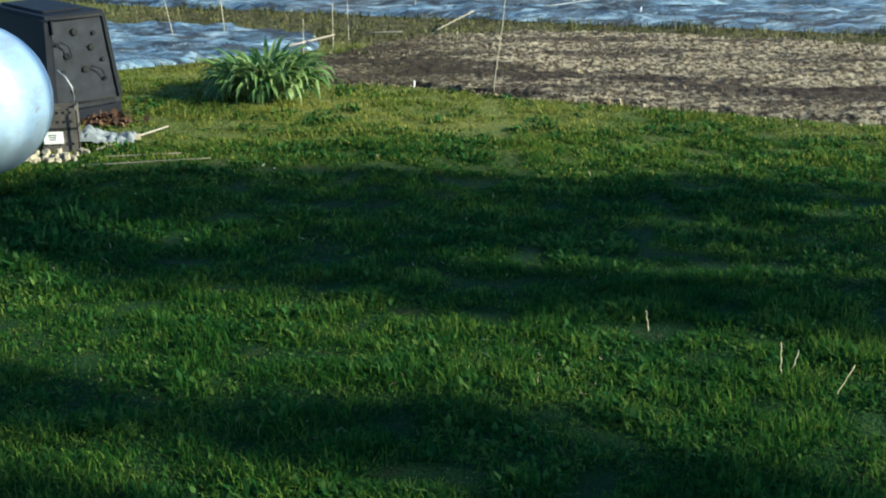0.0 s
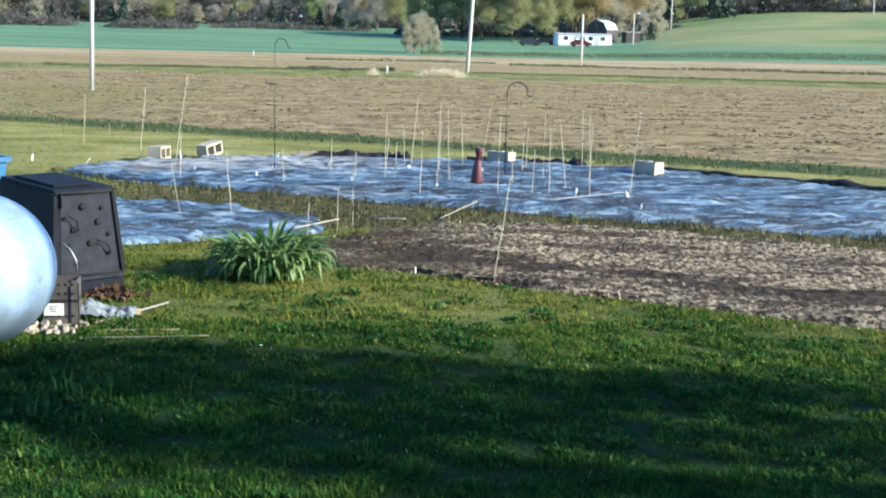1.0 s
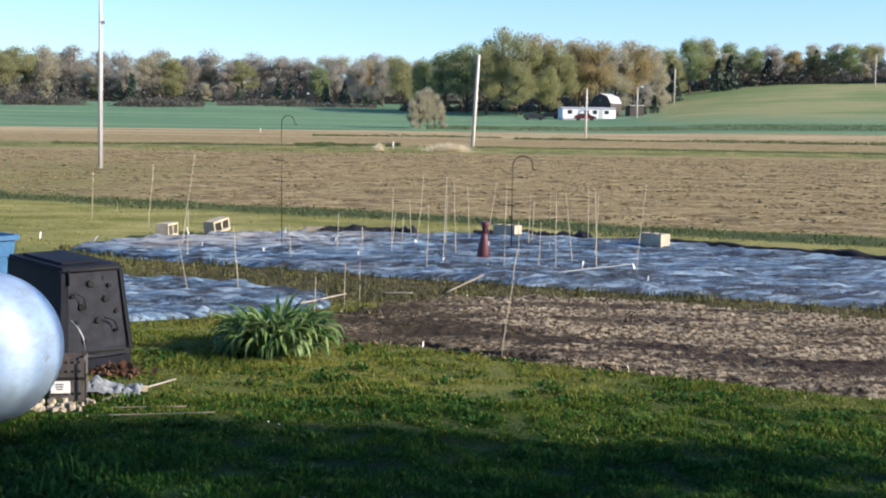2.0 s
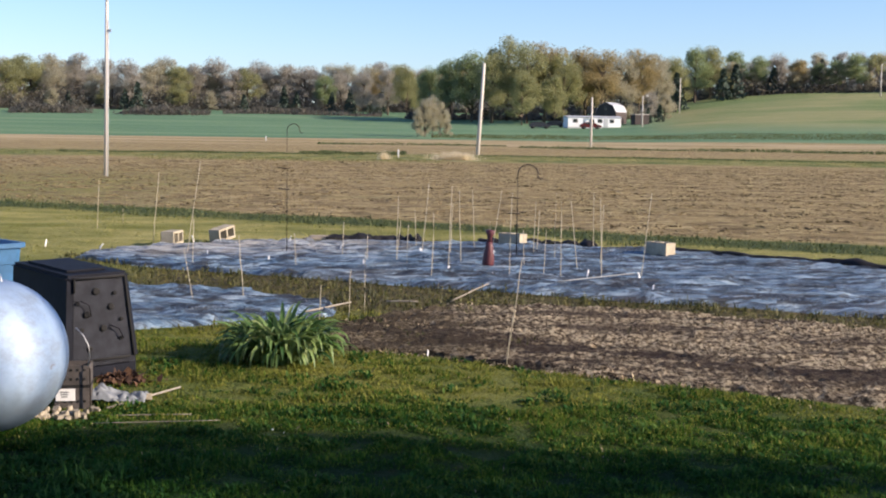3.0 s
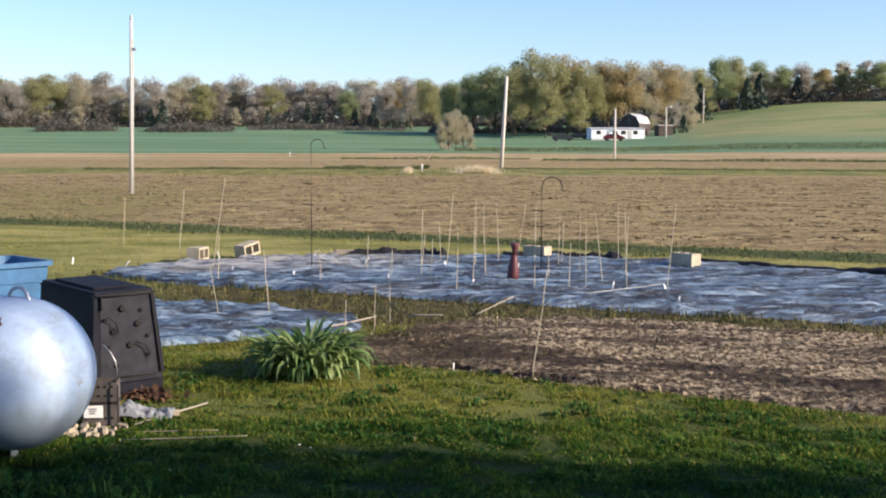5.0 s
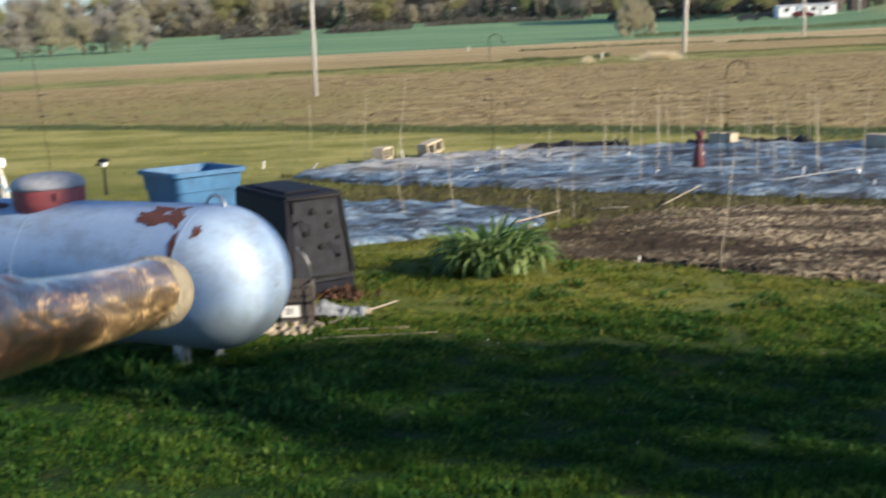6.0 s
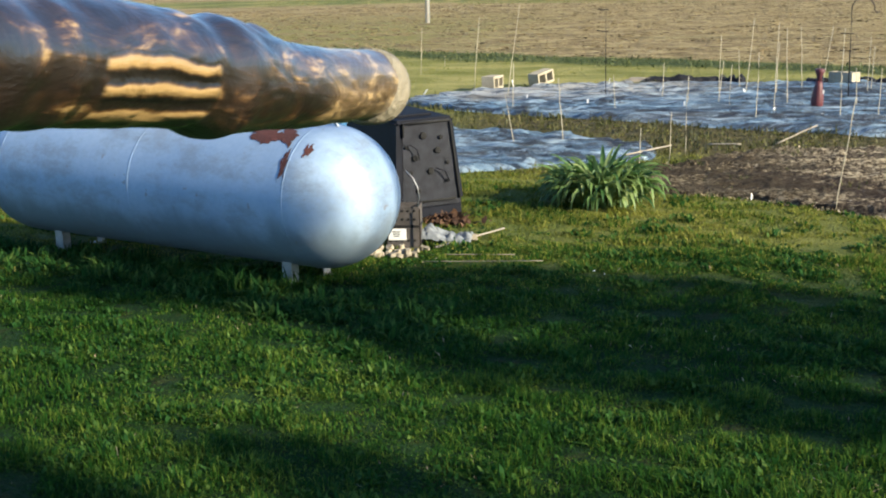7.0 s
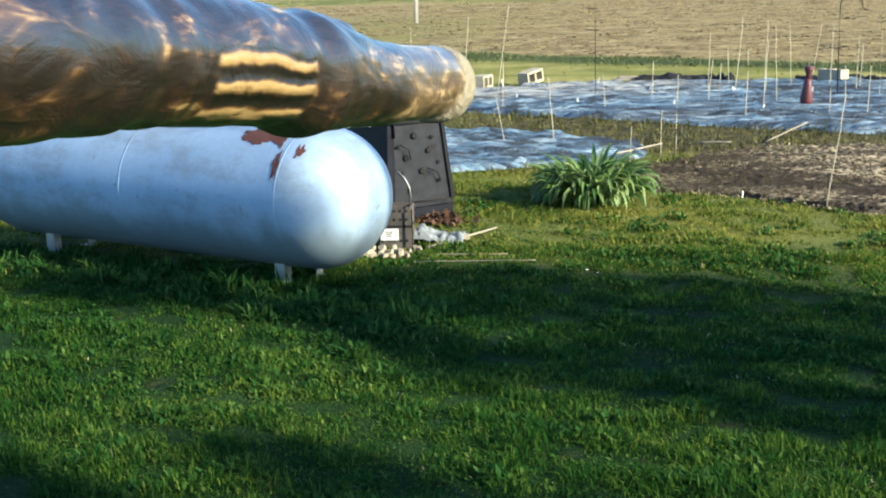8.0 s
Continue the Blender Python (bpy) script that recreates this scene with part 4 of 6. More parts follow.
def build_grill():
    root = empty("fire_box", pose(-2.205, 7.40, 0.0, 0, 0, 8), "rusty perforated sheet-metal fire box with a wire handle", "fire box")
    w, d, h = 0.20, 0.16, 0.27
    bm = bmesh.new()
    for sx, sy, cx, cy in ((w, 0.006, 0, -d / 2), (w, 0.006, 0, d / 2), (0.006, d - 0.008, -w / 2, 0), (0.006, d - 0.008, w / 2, 0)):
        add_box(bm, cx, cy, h / 2, sx, sy, h, 0)
    add_box(bm, 0, 0, 0.012, w - 0.01, d - 0.01, 0.01)
    body = part("body", bm_mesh("body", bm, simple("stained_steel", (0.085, 0.074, 0.068), 0.7, 0.2, 30, 0.45, 0.2)), root)
    # near-black strip stands in for the shaded gap round the box
    part("dark_gap", box("dark_gap", M_DARK, w + 0.012, d + 0.012, 0.020, 0.003, (0, 0, 0.145)), body)
    for i in range(5):
        for z in (0.245, 0.190, 0.055):
            part("vent_hole", lathe("vent_hole", [(0.008, 0), (0.008, 0.004), (0.004, 0.005)], M_DARK, 10), body, "", pose(-0.076 + 0.038 * i, -d / 2 - 0.003, z, 90))
    part("label_plate", box("label_plate", M_WHITE, 0.115, 0.004, 0.075, 0.002, (-0.035, -d / 2 - 0.009, 0.095)), body, "white label plate")
    for i in range(3):
        part("print_bar", box("print_bar", M_GREYPLASTIC, 0.05 - 0.008 * i, 0.002, 0.006, 0, (-0.04, -d / 2 - 0.012, 0.112 - 0.014 * i)), body)
    pts = [(0.10, -0.10, 0.27), (0.112, -0.11, 0.34), (0.105, -0.11, 0.40), (0.075, -0.10, 0.455), (0.03, -0.09, 0.50)]
    part("wire_handle", tube_mesh("wire_handle", pts, [0.0035] * 5, M_STEEL, 6), root, "bent bright wire handle")
    part("post", box("post", M_BLACKIRON, 0.008, 0.008, 0.26, 0.002, (0.112, -0.11, 0.13)), root)


build_grill()


def lump(name, mat, m, sx, sy, sz, seed, label, category, group=""):
    """A rough stone or crumpled heap."""
    bm = bmesh.new()
    bmesh.ops.create_icosphere(bm, subdivisions=3, radius=1)
    for v in bm.verts:
        k = 1 + 0.35 * noise.noise(v.co * 1.4 + Vector((seed, 0, 0))) + 0.14 * noise.noise(v.co * 4 + Vector((0, seed, 0)))
        v.co = Vector((v.co.x * sx * k, v.co.y * sy * k, max(-0.3, v.co.z) * sz * k))
    ob = new(name, bm_mesh(name, bm, mat))
    ob.matrix_basis = m
    return tagged(ob, label, category, group)


def slab(x, y, z, sx, sy, sz, turn, tip, seed):
    """A broken flat piece of limestone with an uneven outline and chipped edges."""
    g = random.Random(seed)
    bm = bmesh.new()
    n = 7
    lo, hi = [], []
    for k in range(n):
        a = 2 * math.pi * (k + g.uniform(-0.3, 0.3)) / n
        r = g.uniform(0.75, 1.1)
        lo.append(bm.verts.new((math.cos(a) * r * sx, math.sin(a) * r * sy, -sz)))
        hi.append(bm.verts.new((math.cos(a) * r * sx * 0.88, math.sin(a) * r * sy * 0.88, sz * g.uniform(0.6, 1.2))))
    bm.faces.new(lo[::-1])
    bm.faces.new(hi)
    for k in range(n):
        bm.faces.new((lo[k], lo[(k + 1) % n], hi[(k + 1) % n], hi[k]))
    bmesh.ops.bevel(bm, geom=bm.edges[:], offset=min(sx, sy) * 0.06, segments=1, affect="EDGES")
    ob = new("rock", bm_mesh("rock", bm, M_ROCK))
    ob.matrix_basis = pose(x, y, z, tip, tip * 0.6, turn)
    tagged(ob, "pale broken flat limestone piece beside the gas tank", "rock", "rocks by the tank")


rr = random.Random(31)
for i in range(34):
    u = i / 33
    slab(-2.45 + 0.42 * u + rr.uniform(-0.03, 0.03), 7.10 + 0.06 * u + rr.uniform(-0.09, 0.09), 0.018 + 0.02 * (i % 3 == 0), rr.uniform(0.018, 0.048), rr.uniform(0.015, 0.034),
         rr.uniform(0.007, 0.016), rr.uniform(0, 180), rr.uniform(-22, 22), i)
slab(-2.32, 7.08, 0.025, 0.09, 0.05, 0.012, 10, 7, 63)
slab(-2.16, 7.10, 0.025, 0.08, 0.045, 0.012, 60, -8, 64)
slab(-1.90, 7.52, 0.03, 0.075, 0.05, 0.02, 20, 8, 60)
slab(-1.84, 7.60, 0.03, 0.085, 0.05, 0.02, -25, -9, 61)


def build_crumple():
    vs, fs = [], []
    nu, nv = 48, 34
    for i in range(nu + 1):
        for j in range(nv + 1):
            u, v = i / nu, j / nv
            x, y = -0.24 + 0.52 * u, -0.15 + 0.30 * v
            z = 0.02 + 0.15 * math.exp(-((u - 0.12) / 0.30) ** 2) * (1 - abs(v - 0.5)) + 0.09 * u * (1 - abs(v - 0.5)) + 0.07 * abs(noise.noise(Vector((u * 6, v * 5, 2)))) - 0.03 * (min(u, 1 - u, v, 1 - v) < 0.02)
            vs.append((x, y, z))
    for i in range(nu):
        for j in range(nv):
            a = i * (nv + 1) + j
            fs.append((a, a + nv + 1, a + nv + 2, a + 1))
    ob = new("plastic_sheet", mesh_from("plastic_sheet", vs, fs, M_BAG))
    ob.matrix_basis = pose(-1.97, 7.52, 0.0, 0, 0, 6) @ Matrix.Scale(0.62, 4)
    tagged(ob, "crumpled grey plastic sheet lying on the ground", "plastic sheet")


build_crumple()


def stick(name, a, b, r, mat, label, category, group="", sag=0.0, n=7):
    a, b = Vector(a), Vector(b)
    pts = [a.lerp(b, k / 6) + Vector((0.01 * noise.noise(Vector((k, a.x * 3, 0))), 0, -sag * math.sin(math.pi * k / 6))) for k in range(7)]
    mid = pts[0].copy()
    ob = new(name, tube_mesh(name, [p - mid for p in pts], [r * (1 - 0.25 * k / 6) for k in range(7)], mat, n))
    ob.matrix_basis = Matrix.Translation(mid)
    return tagged(ob, label, category, group)


stick("board", (-1.98, 7.30, 0.02), (-1.645, 7.80, 0.05), 0.0080, M_PLANK, "thin bleached wooden lath propped on rubble", "lath")
stick("lath", (-1.98, 7.12, 0.018), (-1.45, 7.18, 0.02), 0.003, M_PLANK, "thin bleached wooden lath lying in the grass", "lath")
stick("lath", (-1.95, 6.92, 0.02), (-1.25, 7.02, 0.025), 0.0025, M_PLANK, "thin bleached wooden lath lying in the grass", "lath")
stick("garden_pole", (1.24, 13.10, 0.125), (2.18, 13.95, 0.13), 0.010, M_BAG, "white plastic pipe lying on the weed fabric", "pipe")
stick("branch", (-1.22, 11.15, 0.05), (-0.85, 11.68, 0.07), 0.010, M_PLANK, "bleached branch lying beside the fabric", "branch")
stick("branch", (0.10, 12.2, 0.02), (0.48, 12.55, 0.16), 0.008, M_PLANK, "thin bent twig sticking out of the grass", "branch")


def build_bush():
    root = empty("daylily_bush", pose(-1.17, 9.05, 0.0), "clump of arching bright green strap-leaved daylilies", "bush")
    rr = random.Random(4)
    rest_v, rest_f = [], []
    for i in range(400):
        a = rr.uniform(0, 2 * math.pi)
        u0 = math.sqrt(rr.random())
        r0 = 0.225 * u0
        L = rr.uniform(0.34, 0.53)
        w = rr.uniform(0.030, 0.056)
        ang = rr.uniform(1.2, 1.7) - r0 * 1.9 * rr.uniform(0.4, 1.3)
        droop = rr.uniform(0.6, 2.2)
        kink = rr.uniform(0.35, 0.85) if rr.random() < 0.45 else 2.0
        out = Vector((math.cos(a + rr.uniform(-0.9, 0.9)), math.sin(a + rr.uniform(-0.9, 0.9)), 0)).normalized()
        side = Vector((-out.y, out.x, rr.uniform(-0.5, 0.5))).normalized()
        p = Vector((r0 * math.cos(a), r0 * math.sin(a), -0.02))
        vs, fs, n = [], [], 8
        for k in range(n + 1):
            u = k / n
            ww = w * (1 - u ** 2.6) * (0.65 + 0.6 * min(1, u * 3))
            fold = Vector((0, 0, ww * 0.30))
            vs += [p - side * ww * 0.5 + fold, p.copy(), p + side * ww * 0.5 + fold]
            ang -= droop * (0.03 + 0.34 * u * u + 0.08 * u)
            if u >= kink:
                ang -= rr.uniform(0.5, 1.3)
                kink = 2.0
            ang = max(ang, -1.35)
            p = p + (out * math.cos(ang) + Vector((0, 0, 1)) * math.sin(ang)) * (L / n)
            p.z = max(p.z, 0.015)
        for k in range(n):
            c = 3 * k
            fs += [(c, c + 1, c + 4, c + 3), (c + 1, c + 2, c + 5, c + 4)]
        if i < 280:
            part("leaf", mesh_from("leaf", vs, fs, M_LILY, True), root)
        else:
            o = len(rest_v)
            rest_v += vs
            rest_f += [tuple(q + o for q in f) for f in fs]
    tagged(part("inner_leaves", mesh_from("inner_leaves", rest_v, rest_f, M_LILY, True), root), kind="stuff")


build_bush()


blades("dead_leaves", np.column_stack([rng.normal(-2.12, 0.09, 260), rng.normal(8.15, 0.07, 260)]), (0.03, 0.10), (0.015, 0.03), 1.3, M_DEADLEAF,
       "clump of dead brown leaves beside the kennel", "dead leaves", True)
lump("paper_scrap", M_WHITE, pose(-0.93, 6.87, 0.012), 0.006, 0.004, 0.004, 7.0, "small white scrap of paper in the grass", "scrap")
lump("paper_scrap", M_WHITE, pose(-0.86, 6.80, 0.012), 0.004, 0.003, 0.003, 9.0, "small white scrap of paper in the grass", "scrap")
stick("dry_stalk", (1.17, 3.80, 0.0), (1.16, 3.80, 0.135), 0.0019, M_HAY, "pale dry grass stalk standing in the lawn", "stalk", "dry stalks")
stick("dry_stalk", (1.20, 3.81, 0.0), (1.225, 3.81, 0.10), 0.0019, M_HAY, "pale dry grass stalk standing in the lawn", "stalk", "dry stalks")
stick("dry_stalk", (1.29, 3.63, 0.0), (1.35, 3.63, 0.12), 0.0019, M_HAY, "pale dry bent grass stalk standing in the lawn", "stalk", "dry stalks")
stick("dry_stalk", (0.80, 4.24, 0.0), (0.79, 4.24, 0.09), 0.0019, M_HAY, "pale dry grass stalk standing in the lawn", "stalk", "dry stalks")
stick("branch", (-0.52, 11.85, 0.06), (-0.22, 11.8, 0.07), 0.008, M_PLANK, "thin bleached stick lying in the weedy strip", "branch")


# ---------------------------------------------------------------- blue tub, solar panel and lights in the yard
def build_tub():
    root = empty("stock_tub", pose(-4.68, 12.2, 0.0, 0, 0, -43), "faded blue rectangular plastic stock tub standing empty", "tub")
    w, d, h = 0.86, 0.80, 0.54
    bm = bmesh.new()
    def ring(sx, sy, z, n=6):
        out = []
        rad = 0.09
        for cx, cy, a0 in ((sx - rad, sy - rad, 0), (-sx + rad, sy - rad, 90), (-sx + rad, -sy + rad, 180), (sx - rad, -sy + rad, 270)):
            for k in range(n + 1):
                a = radians(a0 + 90 * k / n)
                out.append(bm.verts.new((cx + rad * math.cos(a), cy + rad * math.sin(a), z)))
        return out
    prof = [(0.80, 0.0), (0.86, 0.18), (0.90, 0.33), (0.935, 0.335), (0.97, h - 0.05), (1.05, h - 0.045), (1.05, h), (0.96, h), (0.83, 0.16), (0.76, 0.03)]
    rings = [ring(w / 2 * s, d / 2 * s, z) for s, z in prof]
    m = len(rings[0])
    for a, b in zip(rings, rings[1:]):
        for k in range(m):
            bm.faces.new((a[k], a[(k + 1) % m], b[(k + 1) % m], b[k]))
    bm.faces.new(rings[0][::-1])
    bm.faces.new(rings[-1])
    part("basin", bm_mesh("basin", bm, M_BLUE), root)
    for s in (-1, 1):
        part("drain_rib", box("drain_rib", M_BLUE, 0.03, 0.02, 0.28, 0.006, (s * 0.2, -d / 2 * 0.87, 0.17)), root)


build_tub()


def build_panel():
    root = empty("solar_panel", pose(-7.27, 11.85, -0.20, 0, 0, 8), "small solar panel tilted back on a metal stand", "solar panel")
    tilt = pose(0, 0, 0.60, 42)
    w, h = 0.74, 0.44
    part("backing", box("backing", M_ALU, w - 0.02, h - 0.02, 0.012), root, "", tilt)
    for sx, sy, x, y in ((w, 0.022, 0, h / 2), (w, 0.022, 0, -h / 2), (0.022, h - 0.024, -w / 2 + 0.011, 0), (0.022, h - 0.024, w / 2 - 0.011, 0)):
        part("frame_bar", box("frame_bar", M_ALU, sx, sy, 0.03, 0.003), root, "", tilt @ pose(x, y, 0))
    for i in range(4):
        for j in range(3):
            part("solar_cell", box("solar_cell", M_CELL, 0.166, 0.126, 0.004, 0.001), root, "", tilt @ pose(-0.264 + 0.176 * i, -0.136 + 0.136 * j, 0.010))
    for i in range(3):
        for j in range(2):
            part("cell_gap", box("cell_gap", M_ALU, 0.022, 0.022, 0.004, 0.001), root, "", tilt @ pose(-0.176 + 0.176 * i, -0.068 + 0.136 * j, 0.012, 0, 0, 45))
    for x in (-0.22, 0.22):
        part("stand_leg", tube_mesh("stand_leg", [(x, 0.16, 0.74), (x, 0.30, 0.0)], [0.012, 0.012], M_ALU, 8), root)
        part("stand_leg", tube_mesh("stand_leg", [(x, -0.15, 0.45), (x, -0.18, 0.0)], [0.012, 0.012], M_ALU, 8), root)
    part("pipe_brace", tube_mesh("pipe_brace", [(0.24, 0.18, 0.77), (0.40, 0.16, 0.79), (0.52, 0.12, 0.70), (0.60, 0.1, 0.0)], [0.016] * 4, M_BLACKIRON, 8), root, "bent black pipe brace")


build_panel()


def build_yard_light(x, y, h):
    root = empty("yard_lamp", pose(x, y, 0), "small white lamp head on a thin white post", "yard lamp")
    part("post", tube_mesh("post", [(0, 0, -0.03), (0, 0, h)], [0.012, 0.012], M_WHITE, 8), root)
    part("head", lathe("head", [(0.012, -0.02), (0.055, 0.0), (0.055, 0.07), (0.03, 0.09), (0.005, 0.095)], M_WHITE, 16), root, "", pose(0, 0, h))


build_yard_light(-7.18, 12.4, 0.53)
build_yard_light(-6.92, 12.42, 0.60)


def build_white_pipes():
    root = empty("water_spigot", pose(-6.80, 12.2, 0), "white plastic water pipes with a pale blue hose", "spigot")
    for a, b in (((-0.06, 0, 0), (0.02, 0, 0.52)), ((0.10, 0, 0), (0.02, 0, 0.52)), ((0.2, 0.05, 0), (0.17, 0.05, 0.45))):
        part("pipe", tube_mesh("pipe", [a, b], [0.016, 0.016], M_WHITE, 8), root)
    part("hose", tube_mesh("hose", [(0.0, -0.03, 0.44), (0.1, -0.05, 0.36), (0.22, -0.06, 0.30), (0.34, -0.06, 0.26), (0.46, -0.04, 0.0)], [0.015] * 5,
                           simple("pale_blue_hose", (0.30, 0.48, 0.62), 0.5), 8), root, "pale blue hose")


build_white_pipes()


def build_path_light(x, y, h):
    root = empty("path_light", pose(x, y, 0), "black solar path light on a stake", "path light")
    part("stake", tube_mesh("stake", [(0, 0, -0.05), (0, 0, h)], [0.016, 0.016], M_BLACKPLASTIC, 8), root)
    part("lens", lathe("lens", [(0.04, 0), (0.045, 0.05), (0.04, 0.06)], M_WHITE, 14), root, "milky lens", pose(0, 0, h))
    part("cap", lathe("cap", [(0.07, 0.06), (0.075, 0.075), (0.05, 0.10), (0.005, 0.11)], M_BLACKPLASTIC, 16), root, "", pose(0, 0, h))
    part("panel_arm", box("panel_arm", M_BLACKPLASTIC, 0.12, 0.06, 0.02, 0.006, (-0.05, 0, h + 0.03)), root)


build_path_light(-6.74, 14.6, 0.36)


def build_burn_barrel():
    root = empty("rusty_barrel", pose(-9.12, 13.2, -0.03), "rusty brown steel drum with bent wire on top", "barrel")
    part("drum", lathe("drum", [(0.28, 0), (0.285, 0.01), (0.28, 0.03), (0.28, 0.28), (0.29, 0.295), (0.28, 0.31), (0.28, 0.56), (0.29, 0.575), (0.28, 0.59), (0.28, 0.84), (0.285, 0.86), (0.26, 0.86), (0.26, 0.7)], M_RUST, 32), root)
    for k in range(4):
        a = k * 1.3
        pts = [(0.2 * math.cos(a), 0.2 * math.sin(a), 0.7), (0.27 * math.cos(a), 0.27 * math.sin(a), 0.93), (0.45 * math.cos(a + 0.5), 0.45 * math.sin(a + 0.5), 0.90), (0.6 * math.cos(a + 0.7), 0.6 * math.sin(a + 0.7), 0.78)]
        part("wire", tube_mesh("wire", pts, [0.007] * 4, M_BLACKIRON, 6), root)


build_burn_barrel()


# ---------------------------------------------------------------- garden: hooks, canes, tags, blocks
def build_hook(x, y, h, side, label, lean=0.0):
    root = empty("shepherd_hook", pose(x, y, 0, 0, lean), label, "garden hook", "garden hooks")
    a0 = 0.13 if h < 1.5 else 0.085
    pts = [(0, 0, -0.05), (0, 0, h * 0.5), (0, 0, h - a0)]
    for k in range(1, 12):
        a = math.pi - math.pi * 1.05 * k / 11
        pts.append((side * (a0 + a0 * math.cos(a)), 0, h - a0 + a0 * math.sin(a)))
    pts += [(side * a0 * 2.25, 0, h - a0 * 1.45), (side * a0 * 2.5, 0, h - a0 * 1.3)]
    part("rod", tube_mesh("rod", pts, [0.0065 if h < 1.5 else 0.005] * len(pts), M_BLACKIRON, 8), root)
    for z in (h * 0.50, h * 0.66):
        part("cross_arm", tube_mesh("cross_arm", [(-side * 0.12, 0, z + 0.01), (0, 0, z), (side * 0.04, 0, z)], [0.007] * 3, M_BLACKIRON, 6), root)
    part("step_prong", tube_mesh("step_prong", [(-0.06, 0, -0.04), (-0.06, 0, 0.09), (0.06, 0, 0.09), (0.06, 0, -0.04)], [0.006] * 4, M_BLACKIRON, 6), root)


build_hook(0.97, 16.06, 1.28, 1, "black iron shepherd hook standing in the fabric")
build_hook(-2.09, 16.72, 1.76, 1, "tall thin black iron shepherd hook in the fabric")
build_hook(-8.47, 16.6, 1.84, -1, "tall thin black iron shepherd hook leaning in the yard", -3.5)

CANES = [  # foot, lean at the top, height
    (-0.27, 16.71, 0.09, 1.00), (0.08, 14.52, 0.03, 1.06), (0.46, 17.27, -0.04, 0.88), (0.74, 18.2, 0.13, 0.84), (0.78, 14.2, 0.01, 0.94),
    (1.32, 17.22, 0.03, 0.62), (1.27, 17.13, 0.02, 0.74), (1.38, 14.26, -0.01, 0.91), (-0.57, 15.36, 0.06, 0.58), (-0.43, 15.18, 0.02, 0.54),
    (-0.11, 14.11, 0.02, 0.77), (-0.94, 15.58, 0.01, 0.38), (1.66, 15.04, -0.10, 0.87), (2.21, 18.0, -0.02, 0.84), (1.85, 14.26, -0.03, 0.95),
    (2.31, 14.31, 0.10, 1.02), (-4.13, 17.69, 0.10, 1.05), (-3.38, 16.41, 0.19, 1.25), (-2.34, 11.73, -0.10, 0.56), (-1.92, 12.04, -0.05, 0.66),
    (-5.7, 20.5, 0.04, 0.8), (-5.6, 21.77, 0.0, 0.25), (-0.8, 10.71, 0.02, 0.49), (-1.08, 11.01, 0.01, 0.31), (-0.7, 11.39, 0.0, 0.58),
    (0.48, 8.92, 0.11, 0.79), (-0.62, 17.0, 0.02, 0.8), (0.25, 15.6, -0.04, 0.95), (0.95, 17.4, 0.03, 0.85), (1.15, 13.9, 0.02, 0.6), (1.5, 16.4, 0.0, 0.9), (2.0, 15.6, 0.03, 0.8),
    (-1.3, 16.2, 0.02, 0.5), (-1.75, 14.9, -0.02, 0.45), (-3.0, 14.9, 0.02, 0.6), (-0.35, 17.3, -0.03, 0.6), (0.12, 16.9, 0.02, 0.7), (0.62, 15.9, 0.0, 0.55), (1.02, 15.2, -0.02, 0.5),
]
for x, y, dx, h in CANES:
    stick("garden_cane", (x, y, -0.03), (x + dx, y, h), 0.0048 if y > 12 else 0.0038, M_CANE,
          "thin pale bamboo cane stuck in the ground" if y < 12 else "thin pale bamboo cane standing in the weed fabric", "cane", "garden canes")


def build_tag():
    root = empty("plant_tag", pose(0, 0, 0), "small curled white plastic plant tag", "plant tag", "plant tags")
    vs, fs = [], []
    for k in range(7):
        u = k / 6
        z, y = -0.02 + 0.10 * u, 0.04 * u * u
        ww = 0.010 if u < 0.85 else 0.006
        vs += [(-ww, y, z), (ww, y, z), (ww, y + 0.004, z), (-ww, y + 0.004, z)]
    for k in range(6):
        a = 4 * k
        for i in range(4):
            j = (i + 1) % 4
            fs.append((a + i, a + j, a + 4 + j, a + 4 + i))
    fs += [(3, 2, 1, 0), (24, 25, 26, 27)]
    part("strip", mesh_from("strip", vs, fs, M_WHITE, True), root)
    return root


TAGS = [(-5.44, 17.01), (-4.6, 16.64), (-2.99, 15.81), (-3.59, 17.93), (-2.13, 15.25), (-1.41, 17.2), (-0.95, 15.06), (0.06, 14.46), (0.63, 13.87),
        (1.69, 14.3), (2.26, 14.03), (-0.27, 16.66), (-2.23, 18.21), (2.2, 12.83)]
tag = build_tag()
tag.matrix_basis = pose(*TAGS[0], 0.05, 4, 10, 20)
rr = random.Random(8)
for x, y in TAGS[1:]:
    copy_thing(tag, pose(x, y, 0.05, rr.uniform(-12, 12), rr.uniform(-22, 22), rr.uniform(-60, 60)))


copy_thing(tag, pose(-0.09, 9.30, 0.0, 8, 14, 30) @ Matrix.Scale(0.55, 4))


